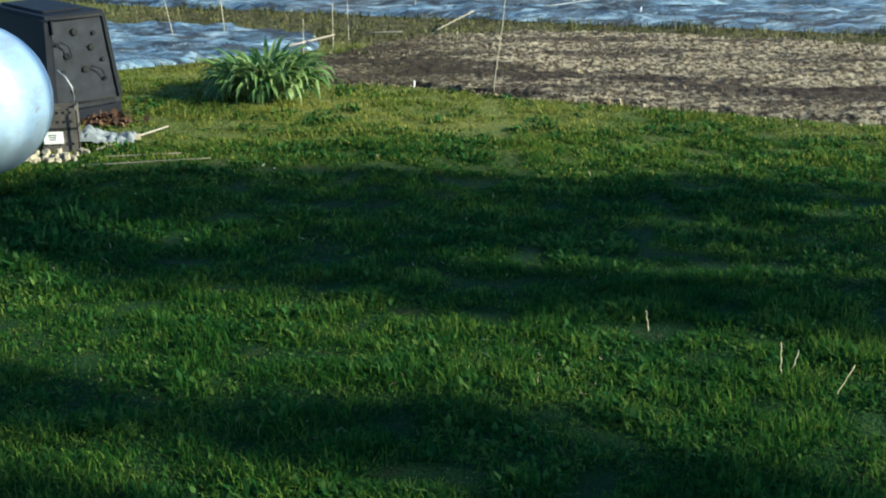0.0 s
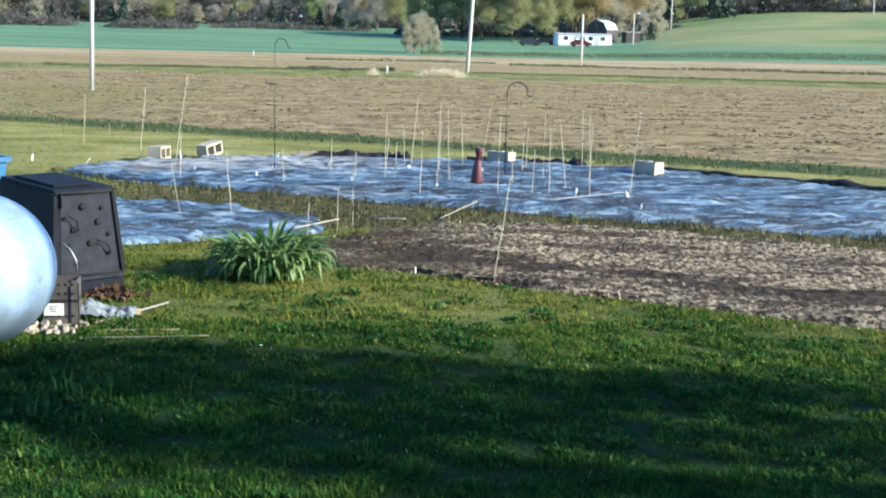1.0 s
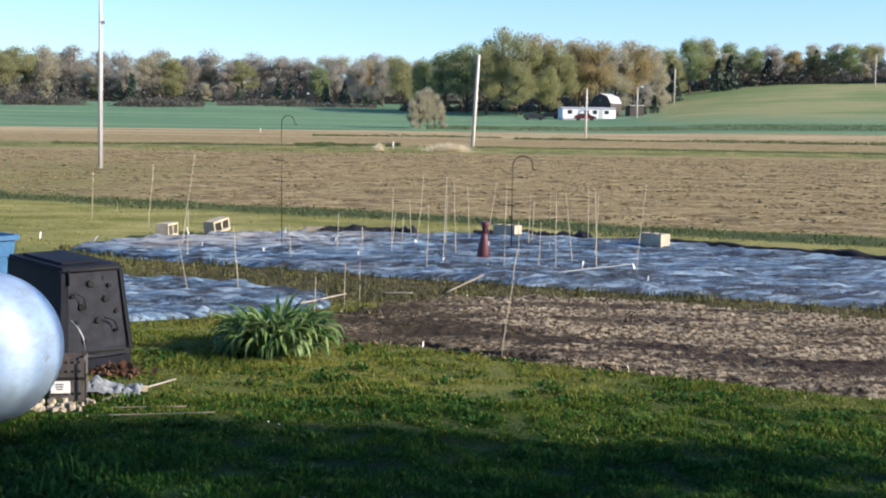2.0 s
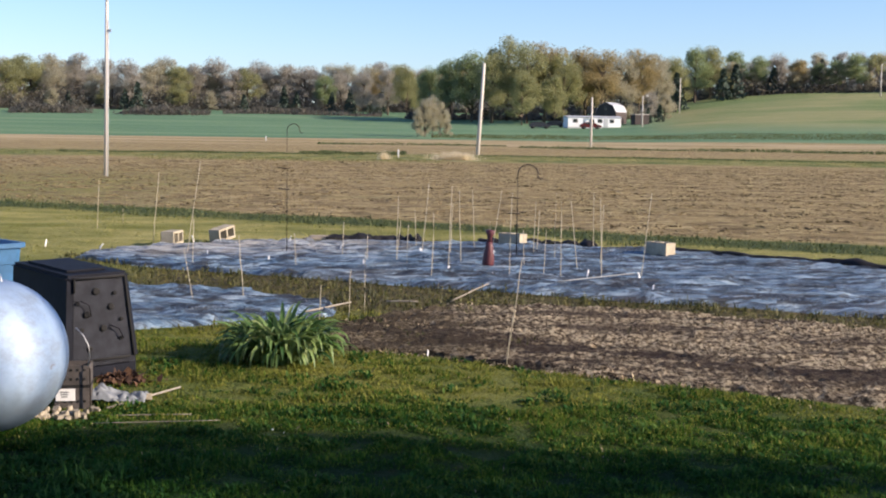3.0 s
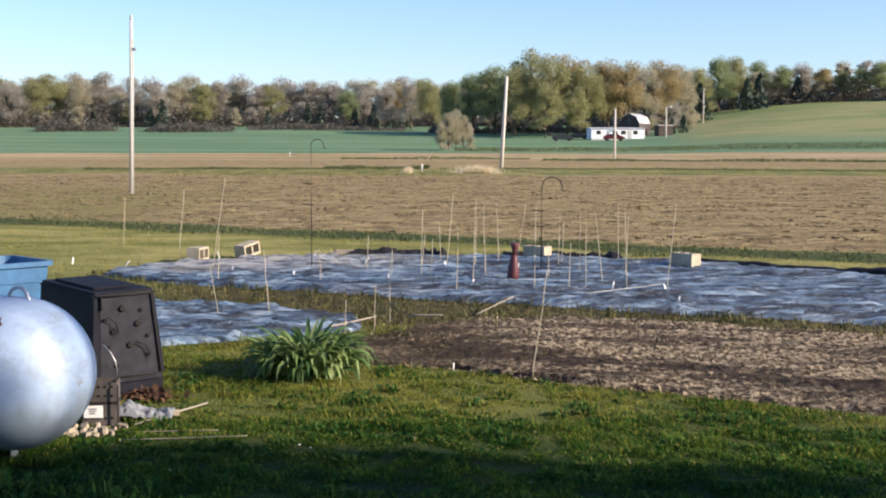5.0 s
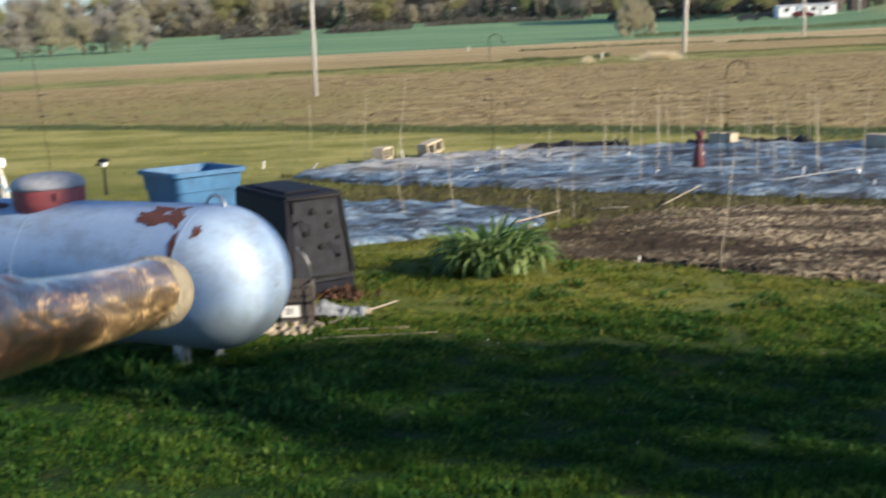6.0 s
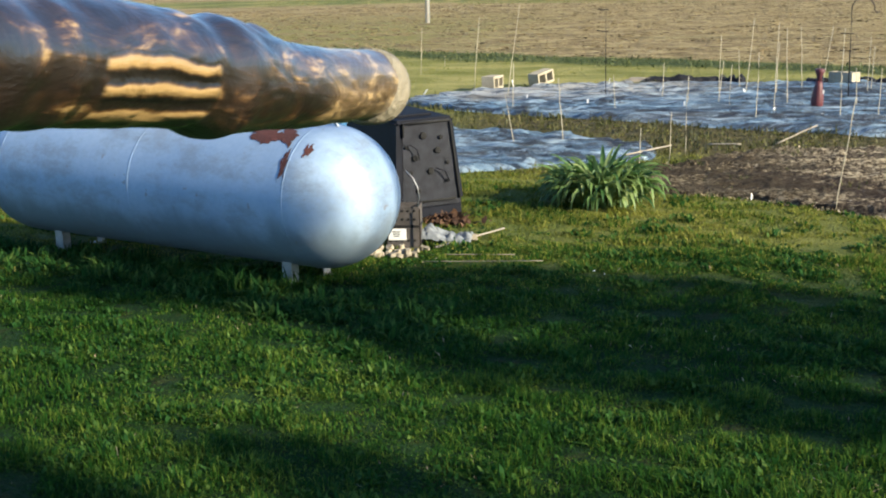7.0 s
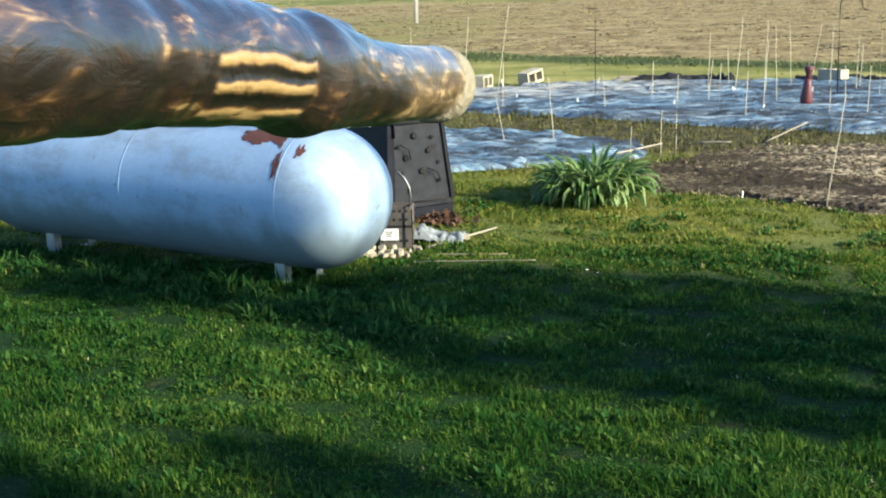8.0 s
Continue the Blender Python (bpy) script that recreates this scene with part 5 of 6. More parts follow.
def block_mesh():
    xs, ys = [-0.2, -0.168, -0.018, 0.018, 0.168, 0.2], [-0.1, -0.068, 0.068, 0.1]
    bm = bmesh.new()
    grid = {(i, j): bm.verts.new((x, y, -0.1)) for i, x in enumerate(xs) for j, y in enumerate(ys)}
    fs = [bm.faces.new([grid[i, j], grid[i + 1, j], grid[i + 1, j + 1], grid[i, j + 1]])
          for i in range(5) for j in range(3) if not (i in (1, 3) and j == 1)]
    ext = bmesh.ops.extrude_face_region(bm, geom=fs)
    vs = [g for g in ext["geom"] if isinstance(g, bmesh.types.BMVert)]
    bmesh.ops.translate(bm, vec=(0, 0, 0.2), verts=vs)
    for v in bm.verts:
        v.co += Vector((noise.noise(v.co * 20), noise.noise(v.co * 20 + Vector((5, 0, 0))), noise.noise(v.co * 20 + Vector((0, 5, 0))))) * 0.004
    return bm_mesh("concrete_block", bm, M_CONCRETE)


bl = block_mesh()
for (x, y, z, rx, ry, rz), lab in (
        ((-3.86, 17.75, 0.12, 90, 0, 80), "pale hollow concrete block standing on end with its holes sideways"),
        ((-3.26, 18.4, 0.13, 90, -9, 62), "pale hollow concrete block tipped up to show both holes"),
        ((1.04, 18.2, 0.12, 0, 0, -38), "pale hollow concrete block weighing down the fabric"),
        ((3.02, 17.1, 0.12, 0, 0, -52), "pale hollow concrete block on the edge of the fabric")):
    ob = new("concrete_block", bl)
    ob.matrix_basis = pose(x, y, z, rx, ry, rz) @ Matrix.Scale(0.94, 4)
    tagged(ob, lab, "concrete block", "concrete blocks")


def build_bottle():
    root = empty("red_jug", pose(0.57, 15.2, 0.03, 4, 3, 0) @ Matrix.Scale(0.78, 4), "dark red slender plastic jug standing on the fabric", "jug")
    part("body", lathe("body", [(0.05, 0), (0.085, 0.02), (0.095, 0.10), (0.085, 0.22), (0.062, 0.34), (0.045, 0.42)], M_REDBOTTLE, 16), root)
    part("neck", lathe("neck", [(0.045, 0.42), (0.035, 0.47), (0.05, 0.51), (0.075, 0.58), (0.06, 0.60)], M_REDBOTTLE, 14), root)
    part("sticker", box("sticker", M_WHITE, 0.02, 0.05, 0.06, 0.004, (0.075, -0.02, 0.26)), root, "white sticker")


build_bottle()


def folded(name, pts, w, h, mat, label, category, seed):
    """A rumpled roll of fabric along a line."""
    pts = [Vector(p) for p in pts]
    vs, fs, n, m = [], [], 60, 9
    for i in range(n + 1):
        u = i / n * (len(pts) - 1)
        k = min(int(u), len(pts) - 2)
        p = pts[k].lerp(pts[k + 1], u - k)
        s = 0.55 + 0.7 * abs(noise.noise(Vector((i * 0.10, seed, 0))))
        for j in range(m):
            a = math.pi * j / (m - 1)
            r = 1 + 0.3 * noise.noise(Vector((i * 0.4, j * 0.8, seed)))
            vs.append((p.x, p.y + math.cos(a) * w * s * r, height(p.x, p.y) + math.sin(a) * h * s * r - 0.005))
    for i in range(n):
        for j in range(m - 1):
            a = i * m + j
            fs.append((a, a + 1, a + m + 1, a + m))
    ob = new(name, mesh_from(name, vs, fs, mat, True))
    return tagged(ob, label, category)


folded("fabric_roll", [(-1.75, 18.75, 0), (-0.7, 18.95, 0), (-0.3, 18.75, 0)], 0.2, 0.16, M_TARP, "rumpled black fabric edge rolled up on the bed", "fabric roll", 3)
folded("fabric_roll", [(0.55, 18.75, 0), (1.5, 18.6, 0), (2.3, 18.3, 0)], 0.2, 0.14, M_TARP, "rumpled black fabric edge along the bed", "fabric roll", 9)
folded("fabric_roll", [(3.1, 17.75, 0), (4.3, 16.95, 0), (5.7, 15.95, 0), (7.4, 14.7, 0)], 0.22, 0.13, M_TARP, "rumpled black fabric edge beside the field", "fabric roll", 15)
folded("plastic_film", [(-3.0, 18.0, 0), (-2.4, 18.3, 0), (-1.9, 18.45, 0)], 0.12, 0.12, M_BAG, "crumpled clear plastic film on the fabric", "plastic film", 21)
lump("board_piece", M_PLANK, pose(-1.85, 18.75, 0.05, 0, 0, 5), 0.22, 0.05, 0.06, 2.0, "short bleached board lying on the fabric edge", "board")
lump("stone", M_ROCK, pose(3.15, 17.05, 0.03), 0.06, 0.05, 0.05, 6.0, "small pale stone beside the concrete block", "stone")


# ---------------------------------------------------------------- utility poles
def build_pole(x, y, h, r, lean, label, fit=True, lamp=False):
    z = height(x, y)
    root = empty("utility_pole", pose(x, y, z, 0, lean, 0), label, "utility pole", "utility poles")
    part("shaft", tube_mesh("shaft", [(0, 0, -0.5), (0, 0, h * 0.5), (0, 0, h)], [r, r * 0.86, r * 0.7], M_POLE, 14), root)
    if fit:
        part("bracket", box("bracket", M_STEEL, 0.18, 0.10, 0.10, 0.01, (0.06, 0, h - 0.95)), root)
        part("insulator", lathe("insulator", [(0.03, 0), (0.06, 0.05), (0.035, 0.1), (0.055, 0.15), (0.02, 0.2)], M_GREYPAINT, 12), root, "", pose(0, 0, h))
        part("conduit", tube_mesh("conduit", [(r * 0.9, -0.02, 0), (r * 0.75, -0.02, h - 0.6)], [0.025, 0.025], M_GREYPAINT, 6), root)
    if lamp:
        part("lamp_arm", tube_mesh("lamp_arm", [(0, 0, h - 0.2), (0.5, 0, h + 0.1), (0.9, 0, h)], [0.04] * 3, M_STEEL, 6), root)
        part("lamp_head", lathe("lamp_head", [(0.22, 0), (0.22, 0.12), (0.08, 0.3)], M_WHITE, 12), root, "", pose(0.9, 0, h - 0.1))


build_pole(-11.37, 42.0, 5.80, 0.072, 0.9, "tall bleached wooden utility pole standing in the field")
build_pole(2.43, 89.0, 6.5, 0.15, 3.2, "leaning bleached wooden utility pole beyond the weedy strip", False)
build_pole(17.19, 145.8, 5.8, 0.14, 0.0, "distant wooden utility pole in the field", False)
build_pole(41.5, 262.0, 6.5, 0.16, 0.0, "wooden yard pole with a lamp beside the barn", False, True)
build_pole(60.5, 322.0, 9.0, 0.18, 0.0, "distant wooden utility pole before the woods", False)
build_pole(120.0, 345.0, 9.0, 0.2, 0.0, "distant wooden utility pole on the hill", False)


# ---------------------------------------------------------------- far farmstead
def build_house():
    x, y = 31.7, 268.0
    root = empty("mobile_home", pose(x, y, height(x, y), 0, 0, 8), "white single-storey mobile home with a sunlit end", "house")
    part("wall", box("wall", M_SIDING, 11.6, 4.2, 2.1, 0.05, (0, 0, 1.2)), root)
    bm = bmesh.new()
    vs = [bm.verts.new(v) for v in ((-6, -2.3, 2.25), (6, -2.3, 2.25), (6, 2.3, 2.25), (-6, 2.3, 2.25), (-6, 0, 2.6), (6, 0, 2.6))]
    for f in ((0, 1, 5, 4), (2, 3, 4, 5), (1, 2, 5), (3, 0, 4), (3, 2, 1, 0)):
        bm.faces.new([vs[i] for i in f])
    part("roof", bm_mesh("roof", bm, M_ROOF), root)
    part("skirting", box("skirting", M_GREYPAINT, 11.4, 4.0, 0.5, 0.02, (0, 0, 0.0)), root)
    for wx in (-4.2, -0.6, 1.2, 3.8):
        win = part("window", box("window", M_GLASS, 1.0, 0.06, 0.8, 0.01, (wx, -2.12, 1.5)), root)
        part("frame", box("frame", M_SIDING, 1.16, 0.04, 0.96, 0.01, (wx, -2.105, 1.5)), win)
    part("door", box("door", M_GREYPAINT, 0.9, 0.06, 1.8, 0.01, (2.5, -2.12, 1.1)), root)
    # barn behind it
    bx, by = 37.9, 284.0
    barn = empty("barn", pose(bx, by, height(bx, by) + 0.3, 0, 0, -30) @ Matrix.Scale(0.72, 4), "dark weathered gambrel barn with a bright metal roof", "barn")
    prof = [(-3.4, 0), (3.4, 0), (3.4, 3.6), (2.3, 5.6), (0, 6.6), (-2.3, 5.6), (-3.4, 3.6)]
    bm = bmesh.new()
    a = [bm.verts.new((px, -4.5, pz)) for px, pz in prof]
    b = [bm.verts.new((px, 4.5, pz)) for px, pz in prof]
    bm.faces.new(a[::-1])
    bm.faces.new(b)
    for i in range(7):
        j = (i + 1) % 7
        bm.faces.new((a[i], a[j], b[j], b[i]))
    part("wall", bm_mesh("wall", bm, M_BARN), barn)
    for i, j in ((2, 3), (3, 4), (4, 5), (5, 6)):
        (ax, az), (cx, cz) = prof[i], prof[j]
        L = math.hypot(cx - ax, cz - az)
        ang = math.degrees(math.atan2(cz - az, cx - ax))
        part("roof_slope", box("roof_slope", M_ROOF, L + 0.05, 9.1, 0.08), barn, "", pose((ax + cx) / 2, 0, (az + cz) / 2, 0, -ang, 0) @ pose(0, 0, -0.06 if cx < ax else 0.06))
    part("loft_window", box("loft_window", M_GLASS, 0.9, 0.08, 0.9, 0, (0, -4.52, 4.6)), barn)
    # shed
    sx, sy = 43.5, 278.0
    shed = empty("shed", pose(sx, sy, height(sx, sy), 0, 0, 10), "small grey-brown shed beside the barn", "shed")
    part("wall", box("wall", M_BARN, 3.2, 3.0, 2.2, 0.02, (0, 0, 1.1)), shed)
    part("roof", box("roof", M_POLE, 3.6, 3.4, 0.15, 0.02, (0, 0, 2.28)), shed)


build_house()


def build_car(x, y, rz, paint, label):
    z = height(x, y)
    root = empty("car", pose(x, y, z, 0, 0, rz), label, "car", "parked cars")
    prof = [(-2.2, 0.35), (2.2, 0.35), (2.25, 0.75), (1.3, 0.95), (0.7, 1.4), (-1.2, 1.42), (-1.9, 0.98), (-2.25, 0.9)]
    bm = bmesh.new()
    a = [bm.verts.new((px, -0.85, pz)) for px, pz in prof]
    b = [bm.verts.new((px, 0.85, pz)) for px, pz in prof]
    bm.faces.new(a[::-1])
    bm.faces.new(b)
    for i in range(8):
        bm.faces.new((a[i], a[(i + 1) % 8], b[(i + 1) % 8], b[i]))
    bmesh.ops.bevel(bm, geom=bm.edges[:], offset=0.06, segments=2, affect="EDGES")
    part("body", bm_mesh("body", bm, paint), root)
    part("side_glass", box("side_glass", M_GLASS, 1.7, 1.74, 0.34, 0.02, (-0.25, 0, 1.17)), root)
    for wx in (-1.4, 1.4):
        for wy in (-0.8, 0.8):
            wheel = part("wheel", lathe("wheel", [(0.2, -0.1), (0.33, -0.1), (0.34, 0), (0.33, 0.1), (0.2, 0.1)], M_TYRE, 18), root, "", pose(wx, wy, 0.34, 90))
            part("rim", lathe("rim", [(0.19, -0.08), (0.19, 0.08), (0.05, 0.1)], M_ALU, 14), wheel)


build_car(20.0, 262.0, 4, M_CARDARK, "dark car parked on the grass near the mobile home")
build_car(30.5, 260.5, 2, M_CARRED, "maroon car parked before the mobile home")
build_car(24.0, 272.0, 170, M_CARDARK, "dark car parked under the trees")


# ---------------------------------------------------------------- trees
def tree_meshes(seed, h, spread, leaves, size, n_leaf, open_crown=0.3, trunk_share=0.25, girth=0.018):
    """Trunk with limbs, and a crown of many small leaf clumps in uneven lobes."""
    rr = random.Random(seed)
    verts, faces = [], []
    def limb(pts, rad):
        v, f = tube("limb", pts, rad, M_BARK, 6)
        o = len(verts)
        verts.extend(v)
        faces.extend(tuple(i + o for i in q) for q in f)
    top = Vector((rr.uniform(-0.3, 0.3), rr.uniform(-0.3, 0.3), h * 0.86))
    r = h * girth
    limb([(0, 0, -0.4), (rr.uniform(-.2, .2), 0, h * 0.3), top * 0.7, top], [r * 1.25, r, r * 0.6, r * 0.15])
    lobes = [(Vector((0, 0, h * 0.80)), spread * 0.62)]
    for k in range(17):
        a = k * 2.4 + rr.uniform(-0.5, 0.5)
        z0 = h * (trunk_share + (0.66 - trunk_share) * (k + rr.random()) / 17)
        zt = min(h * 0.92, z0 + h * rr.uniform(0.06, 0.26))
        q = spread * rr.uniform(0.45, 1.0) * (1.1 - 0.55 * (zt / h))
        end = Vector((math.cos(a) * q, math.sin(a) * q, zt))
        mid = Vector((end.x * 0.5, end.y * 0.5, z0 + (zt - z0) * 0.62))
        limb([(0, 0, z0), tuple(mid), tuple(end)], [r * 0.5, r * 0.3, r * 0.08])
        lobes.append((end, spread * rr.uniform(0.30, 0.52)))
        lobes.append((mid.lerp(end, 0.5) + Vector((rr.uniform(-1, 1), rr.uniform(-1, 1), 0)) * spread * 0.2, spread * rr.uniform(0.2, 0.4)))
    trunk = mesh_from("trunk", verts, faces, M_BARK, True)
    g = np.random.default_rng(seed)
    c = np.array([tuple(l[0]) for l in lobes])
    s = np.array([l[1] for l in lobes])
    pick = g.choice(len(lobes), n_leaf, p=s ** 2 / (s ** 2).sum())
    dirs = g.normal(size=(n_leaf, 3))
    dirs /= np.linalg.norm(dirs, axis=1)[:, None]
    rad = s[pick] * g.uniform(open_crown, 1.05, n_leaf)
    p = c[pick] + dirs * rad[:, None] * np.array([1, 1, 0.8])
    u = g.normal(size=(n_leaf, 3))
    u /= np.linalg.norm(u, axis=1)[:, None]
    v = np.cross(u, g.normal(size=(n_leaf, 3)))
    v /= np.linalg.norm(v, axis=1)[:, None]
    sz = g.uniform(0.5, 1.3, n_leaf)[:, None] * size
    quad = np.stack([p - u * sz, p - v * sz * 0.55, p + u * sz, p + v * sz * 0.55], 1).reshape(-1, 3)
    crown = mesh_quick("crown", quad, np.arange(4 * n_leaf), np.full(n_leaf, 4), leaves)
    return trunk, crown


TREE_LABELS = ["broad olive-green tree in early leaf at the wood's edge", "brownish budding tree in the far wood",
               "fresh green leafy tree in the far wood", "grey nearly bare tree in the far wood", "golden-green tree in early leaf in the far wood"]
KINDS = []
for i in range(5):
    for s in range(2):
        tr, cr = tree_meshes(20 + i * 2 + s, 15.0, 4.4, LEAVES[i], 0.15, 14500 if i != 3 else 12000, 0.4, (0.12, 0.06, 0.10, 0.06, 0.16)[i])
        KINDS.append((i, tr, cr))


def plant(kind, x, y, h, turn, wide=1.0, label=""):
    i, tr, cr = KINDS[kind]
    root = empty("tree", pose(x, y, height(x, y) - 0.2, 0, 0, turn), label or TREE_LABELS[i], "tree", "far woodland trees")
    k = h / 15.0
    for nm, me in (("trunk", tr), ("crown", cr)):
        part(nm, me, root, "", Matrix.Diagonal((k * wide, k * wide, k, 1)))


# bearing, distance, height, sort: 0 olive, 1 brown, 2 green, 3 grey, 4 golden
rr = random.Random(12)
b = -0.68
while b < 0.46:
    d = 395 + rr.uniform(-10, 25)
    sort = rr.choice([1, 1, 3, 0, 1, 3]) if b < -0.1 else rr.choice([0, 2, 3, 4, 1, 2])
    hh = rr.uniform(11.5, 16) if b < -0.05 else rr.uniform(11, 15.5) if b < 0.17 else rr.uniform(9.0, 13.5)
    plant(sort * 2 + rr.randint(0, 1), math.sin(b) * d, math.cos(b) * d, hh, rr.uniform(0, 360), rr.uniform(1.0, 1.35))
    b += rr.uniform(0.011, 0.019)
b = -0.68
while b < 0.46:
    d = 420 + rr.uniform(-8, 20)
    plant(rr.choice([1, 3, 1, 3, 0]) * 2 + rr.randint(0, 1), math.sin(b) * d, math.cos(b) * d, rr.uniform(14, 18) if b < 0.17 else rr.uniform(9, 12), rr.uniform(0, 360), 1.2)
    b += rr.uniform(0.010, 0.018)
b = -0.68
while b < 0.46:
    d = 388 + rr.uniform(-3, 4)
    plant(rr.choice([1, 3, 3, 0, 1]) * 2 + rr.randint(0, 1), math.sin(b) * d, math.cos(b) * d, rr.uniform(4.0, 8.5), rr.uniform(0, 360), rr.uniform(1.0, 1.4))
    b += rr.uniform(0.012, 0.045)
# the tall grove round the farmstead: tangent of the bearing, distance, height, sort
for tb, d, hh, s in ((-0.012, 330, 15, 2), (0.005, 318, 17, 2), (0.022, 312, 19, 2), (0.038, 300, 18, 0), (0.050, 320, 22, 0), (0.066, 298, 20, 0), (0.080, 306, 21, 4),
                     (0.095, 300, 18, 0), (0.112, 312, 20, 4), (0.126, 305, 19, 4), (0.141, 318, 18, 1), (0.155, 322, 19, 4), (0.170, 330, 17, 1), (0.182, 345, 16, 0),
                     (0.200, 372, 18, 2), (0.212, 378, 17, 0), (0.232, 385, 15, 2), (0.250, 380, 13, 2), (0.062, 285, 13, 0), (0.088, 288, 12, 0), (0.030, 330, 14, 3),
                     (-0.030, 350, 15, 0), (-0.045, 360, 14, 3), (-0.065, 365, 14, 3), (0.165, 290, 8, 3), (0.176, 296, 7, 1)):
    plant(s * 2 + rr.randint(0, 1), tb * d, d, hh, rr.uniform(0, 360), 0.95)
# nearer trees at the wood's left end
for tb, d, hh, s in ((-0.47, 250, 9, 1), (-0.45, 255, 10, 3), (-0.43, 250, 9, 1), (-0.415, 258, 8, 3), (-0.50, 245, 10, 1), (-0.53, 240, 10, 3), (-0.56, 245, 11, 1), (-0.60, 240, 10, 3)):
    plant(s * 2 + rr.randint(0, 1), tb * d, d, hh, rr.uniform(0, 360), 1.3)
# brown brush clump in the field
for k, (dx, hh) in enumerate(((-3.4, 5.0), (-2.2, 6.6), (-1.0, 7.2), (0.2, 6.2), (1.2, 4.4))):
    plant(2 + k % 2, -0.8 + dx, 196 + k, hh, k * 80, 0.75, "brown leafless thicket standing in the field")


def cedar(x, y, h):
    g = np.random.default_rng(int(abs(x) * 7) + 3)
    n = 420
    z = g.uniform(0.03, 1, n)
    a = g.uniform(0, 2 * np.pi, n)
    r = (1 - z) * 0.34 * g.uniform(0.4, 1.05, n) + 0.02
    p = np.column_stack([np.cos(a) * r, np.sin(a) * r, z]) * h
    u = g.normal(size=(n, 3)) * 0.04 * h
    v = g.normal(size=(n, 3)) * 0.03 * h
    q = np.stack([p - u, p - v, p + u, p + v], 1).reshape(-1, 3)
    root = empty("cedar", pose(x, y, height(x, y)), "dark green cedar at the edge of the wood", "tree")
    part("trunk", tube_mesh("trunk", [(0, 0, -0.2), (0, 0, h * 0.9)], [h * 0.025, h * 0.005], M_BARK, 6), root)
    part("crown", mesh_quick("crown", q, np.arange(4 * n), np.full(n, 4), M_CEDAR), root)


for tb, d, h in ((-0.245, 372, 8), (-0.255, 372, 6), (-0.16, 380, 5), (-0.128, 384, 7), (-0.118, 384, 6), (0.185, 340, 10), (0.178, 335, 8), (-0.30, 376, 5),
                 (0.172, 285, 4), (0.163, 282, 3.5), (0.222, 365, 9), (0.232, 366, 10), (0.262, 378, 8), (0.30, 388, 9), (-0.09, 372, 6), (-0.075, 370, 7), (-0.06, 372, 6), (-0.05, 366, 7)):
    cedar(tb * d, d, h)


def brush(name, p, h, size, mat, label):
    """Low scrub of many small twigs and leaves in one mesh."""
    n = len(p)
    g = np.random.default_rng(n)
    z = np.array([height(x, y) for x, y in p])
    tall = np.array([0.55 + 0.9 * noise.noise(Vector((x * 0.11, y * 0.04, n * 0.01))) + 0.4 * noise.noise(Vector((x * 0.4, y * 0.1, 2))) for x, y in p])
    c = np.column_stack([p, z + g.uniform(0, 1, n) ** 1.4 * h * np.clip(tall, 0.06, 1.5)])
    u = g.normal(size=(n, 3)) * size
    v = g.normal(size=(n, 3)) * size * 0.7
    q = np.stack([c - u, c - v, c + u, c + v], 1).reshape(-1, 3)
    tagged(new(name, mesh_quick(name, q, np.arange(4 * n), np.full(n, 4), mat)), label, "brush", kind="stuff")


def fan(n, b0, b1, d0, d1):
    bb, d = rng.uniform(b0, b1, n), rng.uniform(d0, d1, n)
    return np.column_stack([np.sin(bb) * d, np.cos(bb) * d])


brush("undergrowth", fan(110000, -0.68, 0.46, 386, 425), 8.0, 0.24, M_BRUSH, "grey-brown undergrowth along the foot of the wood")


def hedge(n, b0, b1, d, wave):
    """Places along an uneven, winding line of scrub, denser in some stretches."""
    bb = rng.uniform(b0, b1, n)
    dd = d + wave * np.sin(bb * 40 + 1.0) + rng.normal(0, 3.0, n)
    p = np.column_stack([np.sin(bb) * dd, np.cos(bb) * dd])
    return masked(p, lambda x, y: noise.noise(Vector((x * 0.05, 3.0, 7.0))) > -0.35 * random.random())


brush("undergrowth", hedge(9000, -0.335, -0.185, 346, 5), 3.0, 0.22, M_BRUSH, "brown hedgerow in the green field")
brush("undergrowth", hedge(5500, -0.175, -0.05, 357, 5), 1.9, 0.2, M_BRUSH, "brown hedgerow before the wood")
brush("undergrowth", fan(4000, -0.03, 0.17, 324, 336), 3.5, 0.4, M_BRUSH, "dark shaded undergrowth beneath the grove")
brush("ditch_weeds", masked(fan(6000, -0.115, -0.030, 83, 89), lambda x, y: noise.noise(Vector((x * 0.7, y * 0.4, 5))) > 0.0), 0.34, 0.05, M_BANK, "dark green clump of weeds in the ditch between fields")
brush("ditch_weeds", fan(4200, -0.30, -0.10, 83, 86), 0.14, 0.035, M_BANK, "low dark weeds along the ditch between fields")
brush("ditch_weeds", fan(4200, 0.03, 0.36, 84, 87), 0.12, 0.035, M_BANK, "low dark weeds along the ditch between fields")
brush("roadside_weeds", fan(16000, -0.01, 0.36, 190, 214), 0.22, 0.06, M_BANK, "dark green weedy bank along the farm lane")
brush("ditch_weeds", masked(fan(5200, 0.06, 0.36, 127, 134), lambda x, y: noise.noise(Vector((x * 0.09, y * 0.3, 5))) > -0.1), 0.32, 0.07, M_BANK, "dark weeds along the ditch in the field")
brush("ditch_weeds", masked(fan(2600, -0.10, 0.05, 138, 146), lambda x, y: noise.noise(Vector((x * 0.09, y * 0.3, 5))) > -0.1), 0.3, 0.07, M_BANK, "dark weeds along the ditch in the field")
brush("field_weeds", fan(2600, -0.24, 0.0, 66, 72), 0.06, 0.025, M_PALEWEED, "low green weeds between two fields")
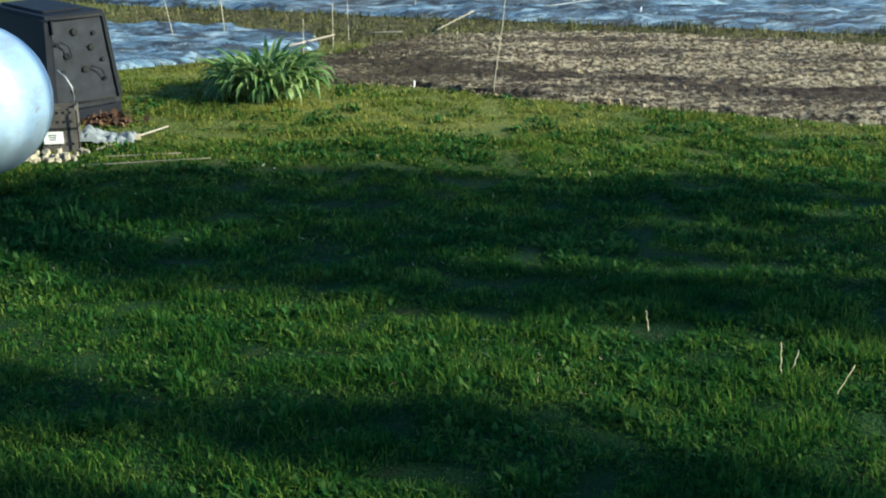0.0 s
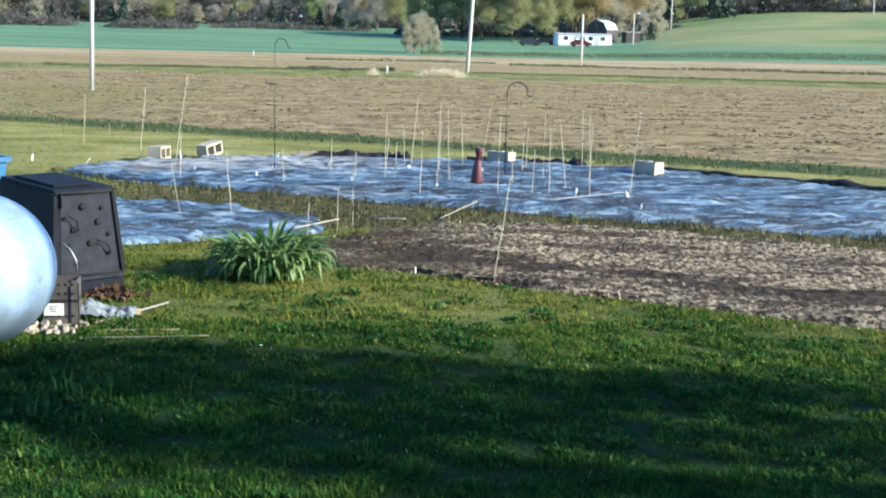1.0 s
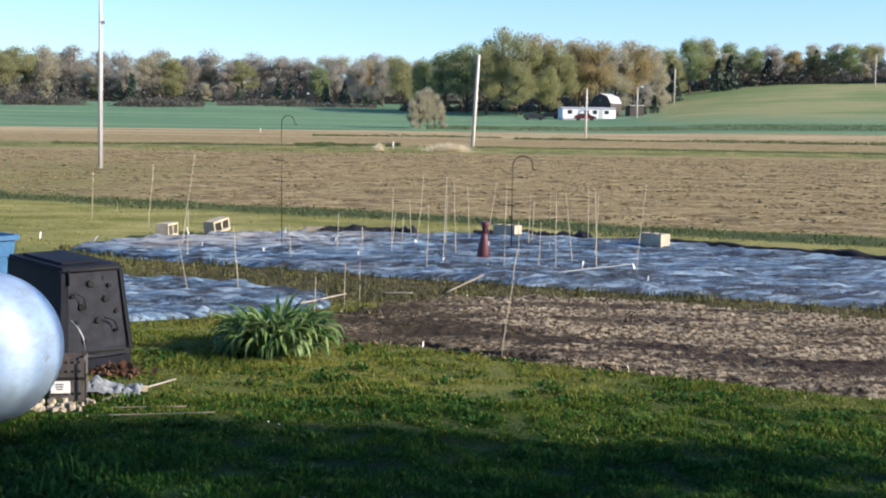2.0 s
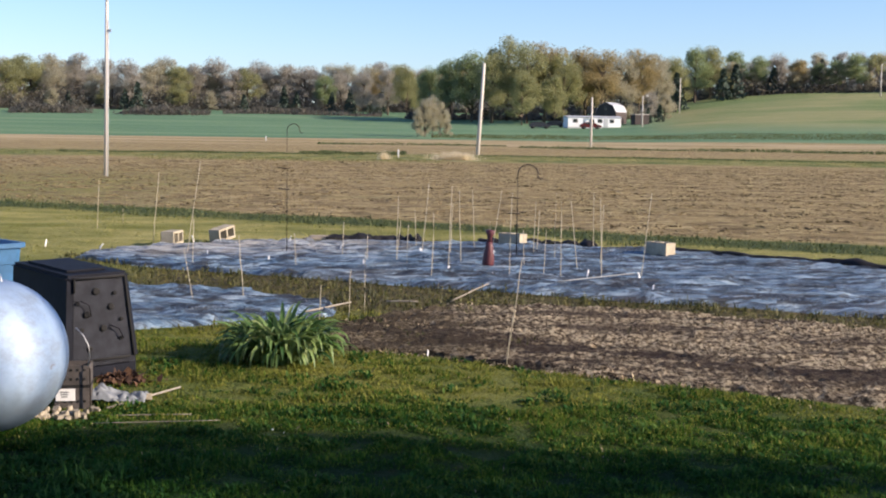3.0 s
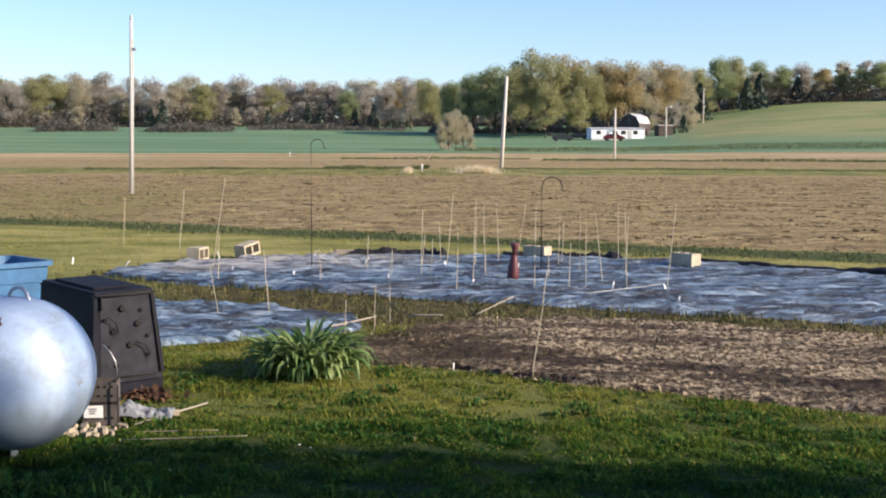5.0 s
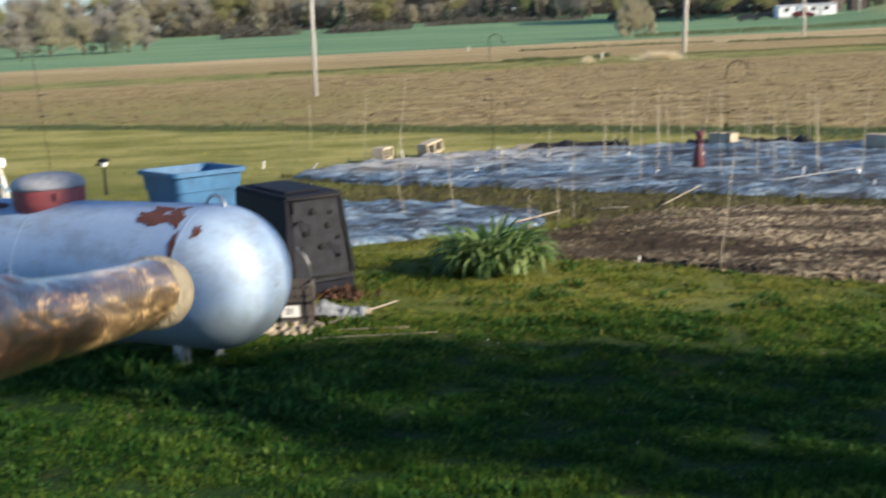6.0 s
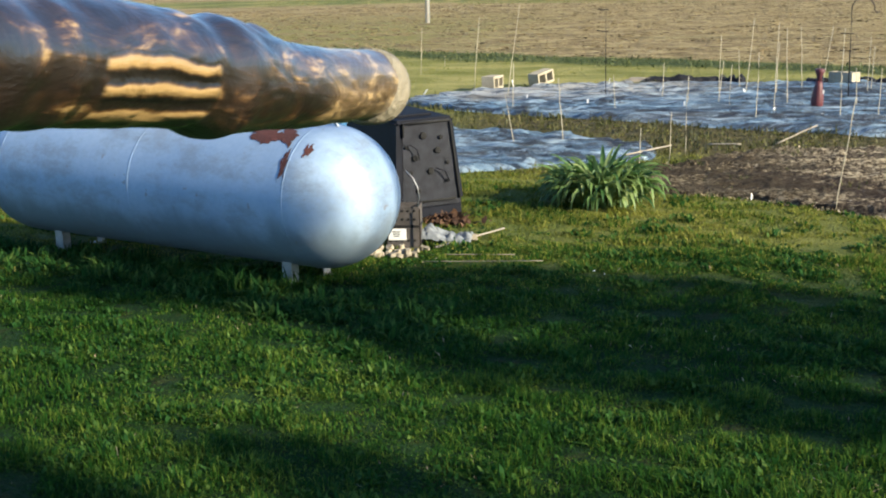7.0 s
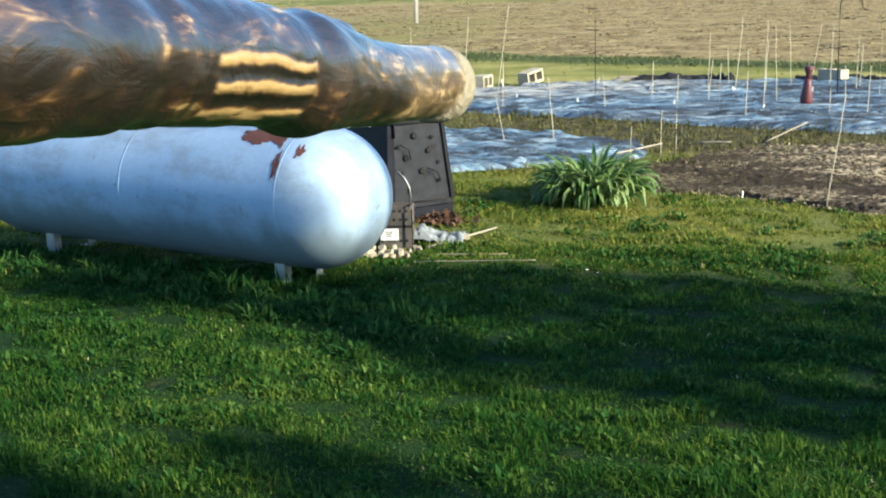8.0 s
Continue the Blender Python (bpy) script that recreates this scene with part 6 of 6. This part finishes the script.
brush("field_weeds", fan(5600, -0.4, 0.42, 74, 88), 0.05, 0.028, M_PALEWEED, "low green weeds between two fields")
blades("dry_grass", np.column_stack([rng.normal(0.65, 0.5, 5200), rng.uniform(71.2, 73.8, 5200)]), (0.15, 0.45), (0.012, 0.03), 1.0, M_HAY,
       "clump of tall pale dry grass at the field edge", "dry grass")
blades("dry_grass", np.column_stack([rng.normal(-3.4, 0.12, 700), rng.uniform(71.5, 73, 700)]), (0.15, 0.42), (0.012, 0.03), 0.9, M_HAY,
       "small clump of pale dry grass at the field edge", "dry grass")
stick("marker_post", (-2.75, 76.0, -0.1), (-2.75, 76.0, 0.48), 0.06, M_WHITE, "white marker post at the field edge", "post")
stick("marker_post", (-22.5, 158.0, -0.1), (-22.5, 158.0, 0.7), 0.09, M_WHITE, "white marker post in the far field", "post")


# ---------------------------------------------------------------- shade trees beside the yard
def shade_tree(x, y, h, spread, seed, n, low):
    tr, cr = tree_meshes(seed, h, spread, LEAVES[2], 0.085, n, 0.1, low, 0.006)
    root = empty("shade_tree", pose(x, y, 0), "leafy yard tree casting dappled shade over the lawn", "tree", "yard trees")
    part("trunk", tr, root)
    part("crown", cr, root)


# unseen trees, placed and sized to shape the shade on lawn and tank
for x, q, h, spread, n, low, seed in ((16.0, 5.50, 8.4, 0.40, 620, 0.78, 72), (19.0, 4.95, 12.0, 0.42, 8200, 0.26, 73), (18.0, 4.98, 10.4, 0.30, 4600, 0.22, 77),
                                      (20.0, 4.68, 10.5, 0.30, 3000, 0.24, 83), (16.0, 8.30, 5.6, 0.45, 220, 0.35, 71), (16.0, 7.65, 6.2, 0.42, 300, 0.35, 78),
                                      (16.0, 7.05, 6.9, 0.40, 560, 0.35, 81), (17.0, 6.60, 8.0, 0.36, 230, 0.78, 84), (17.0, 6.22, 8.5, 0.34, 460, 0.78, 85), (18.0, 5.86, 9.2, 0.32, 620, 0.78, 86),
                                      (16.0, 5.85, 11.3, 0.34, 2200, 0.80, 87),
                                      (14.0, 2.75, 10.0, 0.55, 1900, 0.30, 74), (17.0, 2.0, 10.5, 0.7, 3200, 0.32, 75), (16.0, 3.36, 8.1, 0.34, 1000, 0.84, 80)):
    shade_tree(x, q - 0.306 * x, h, spread, seed, n, low)
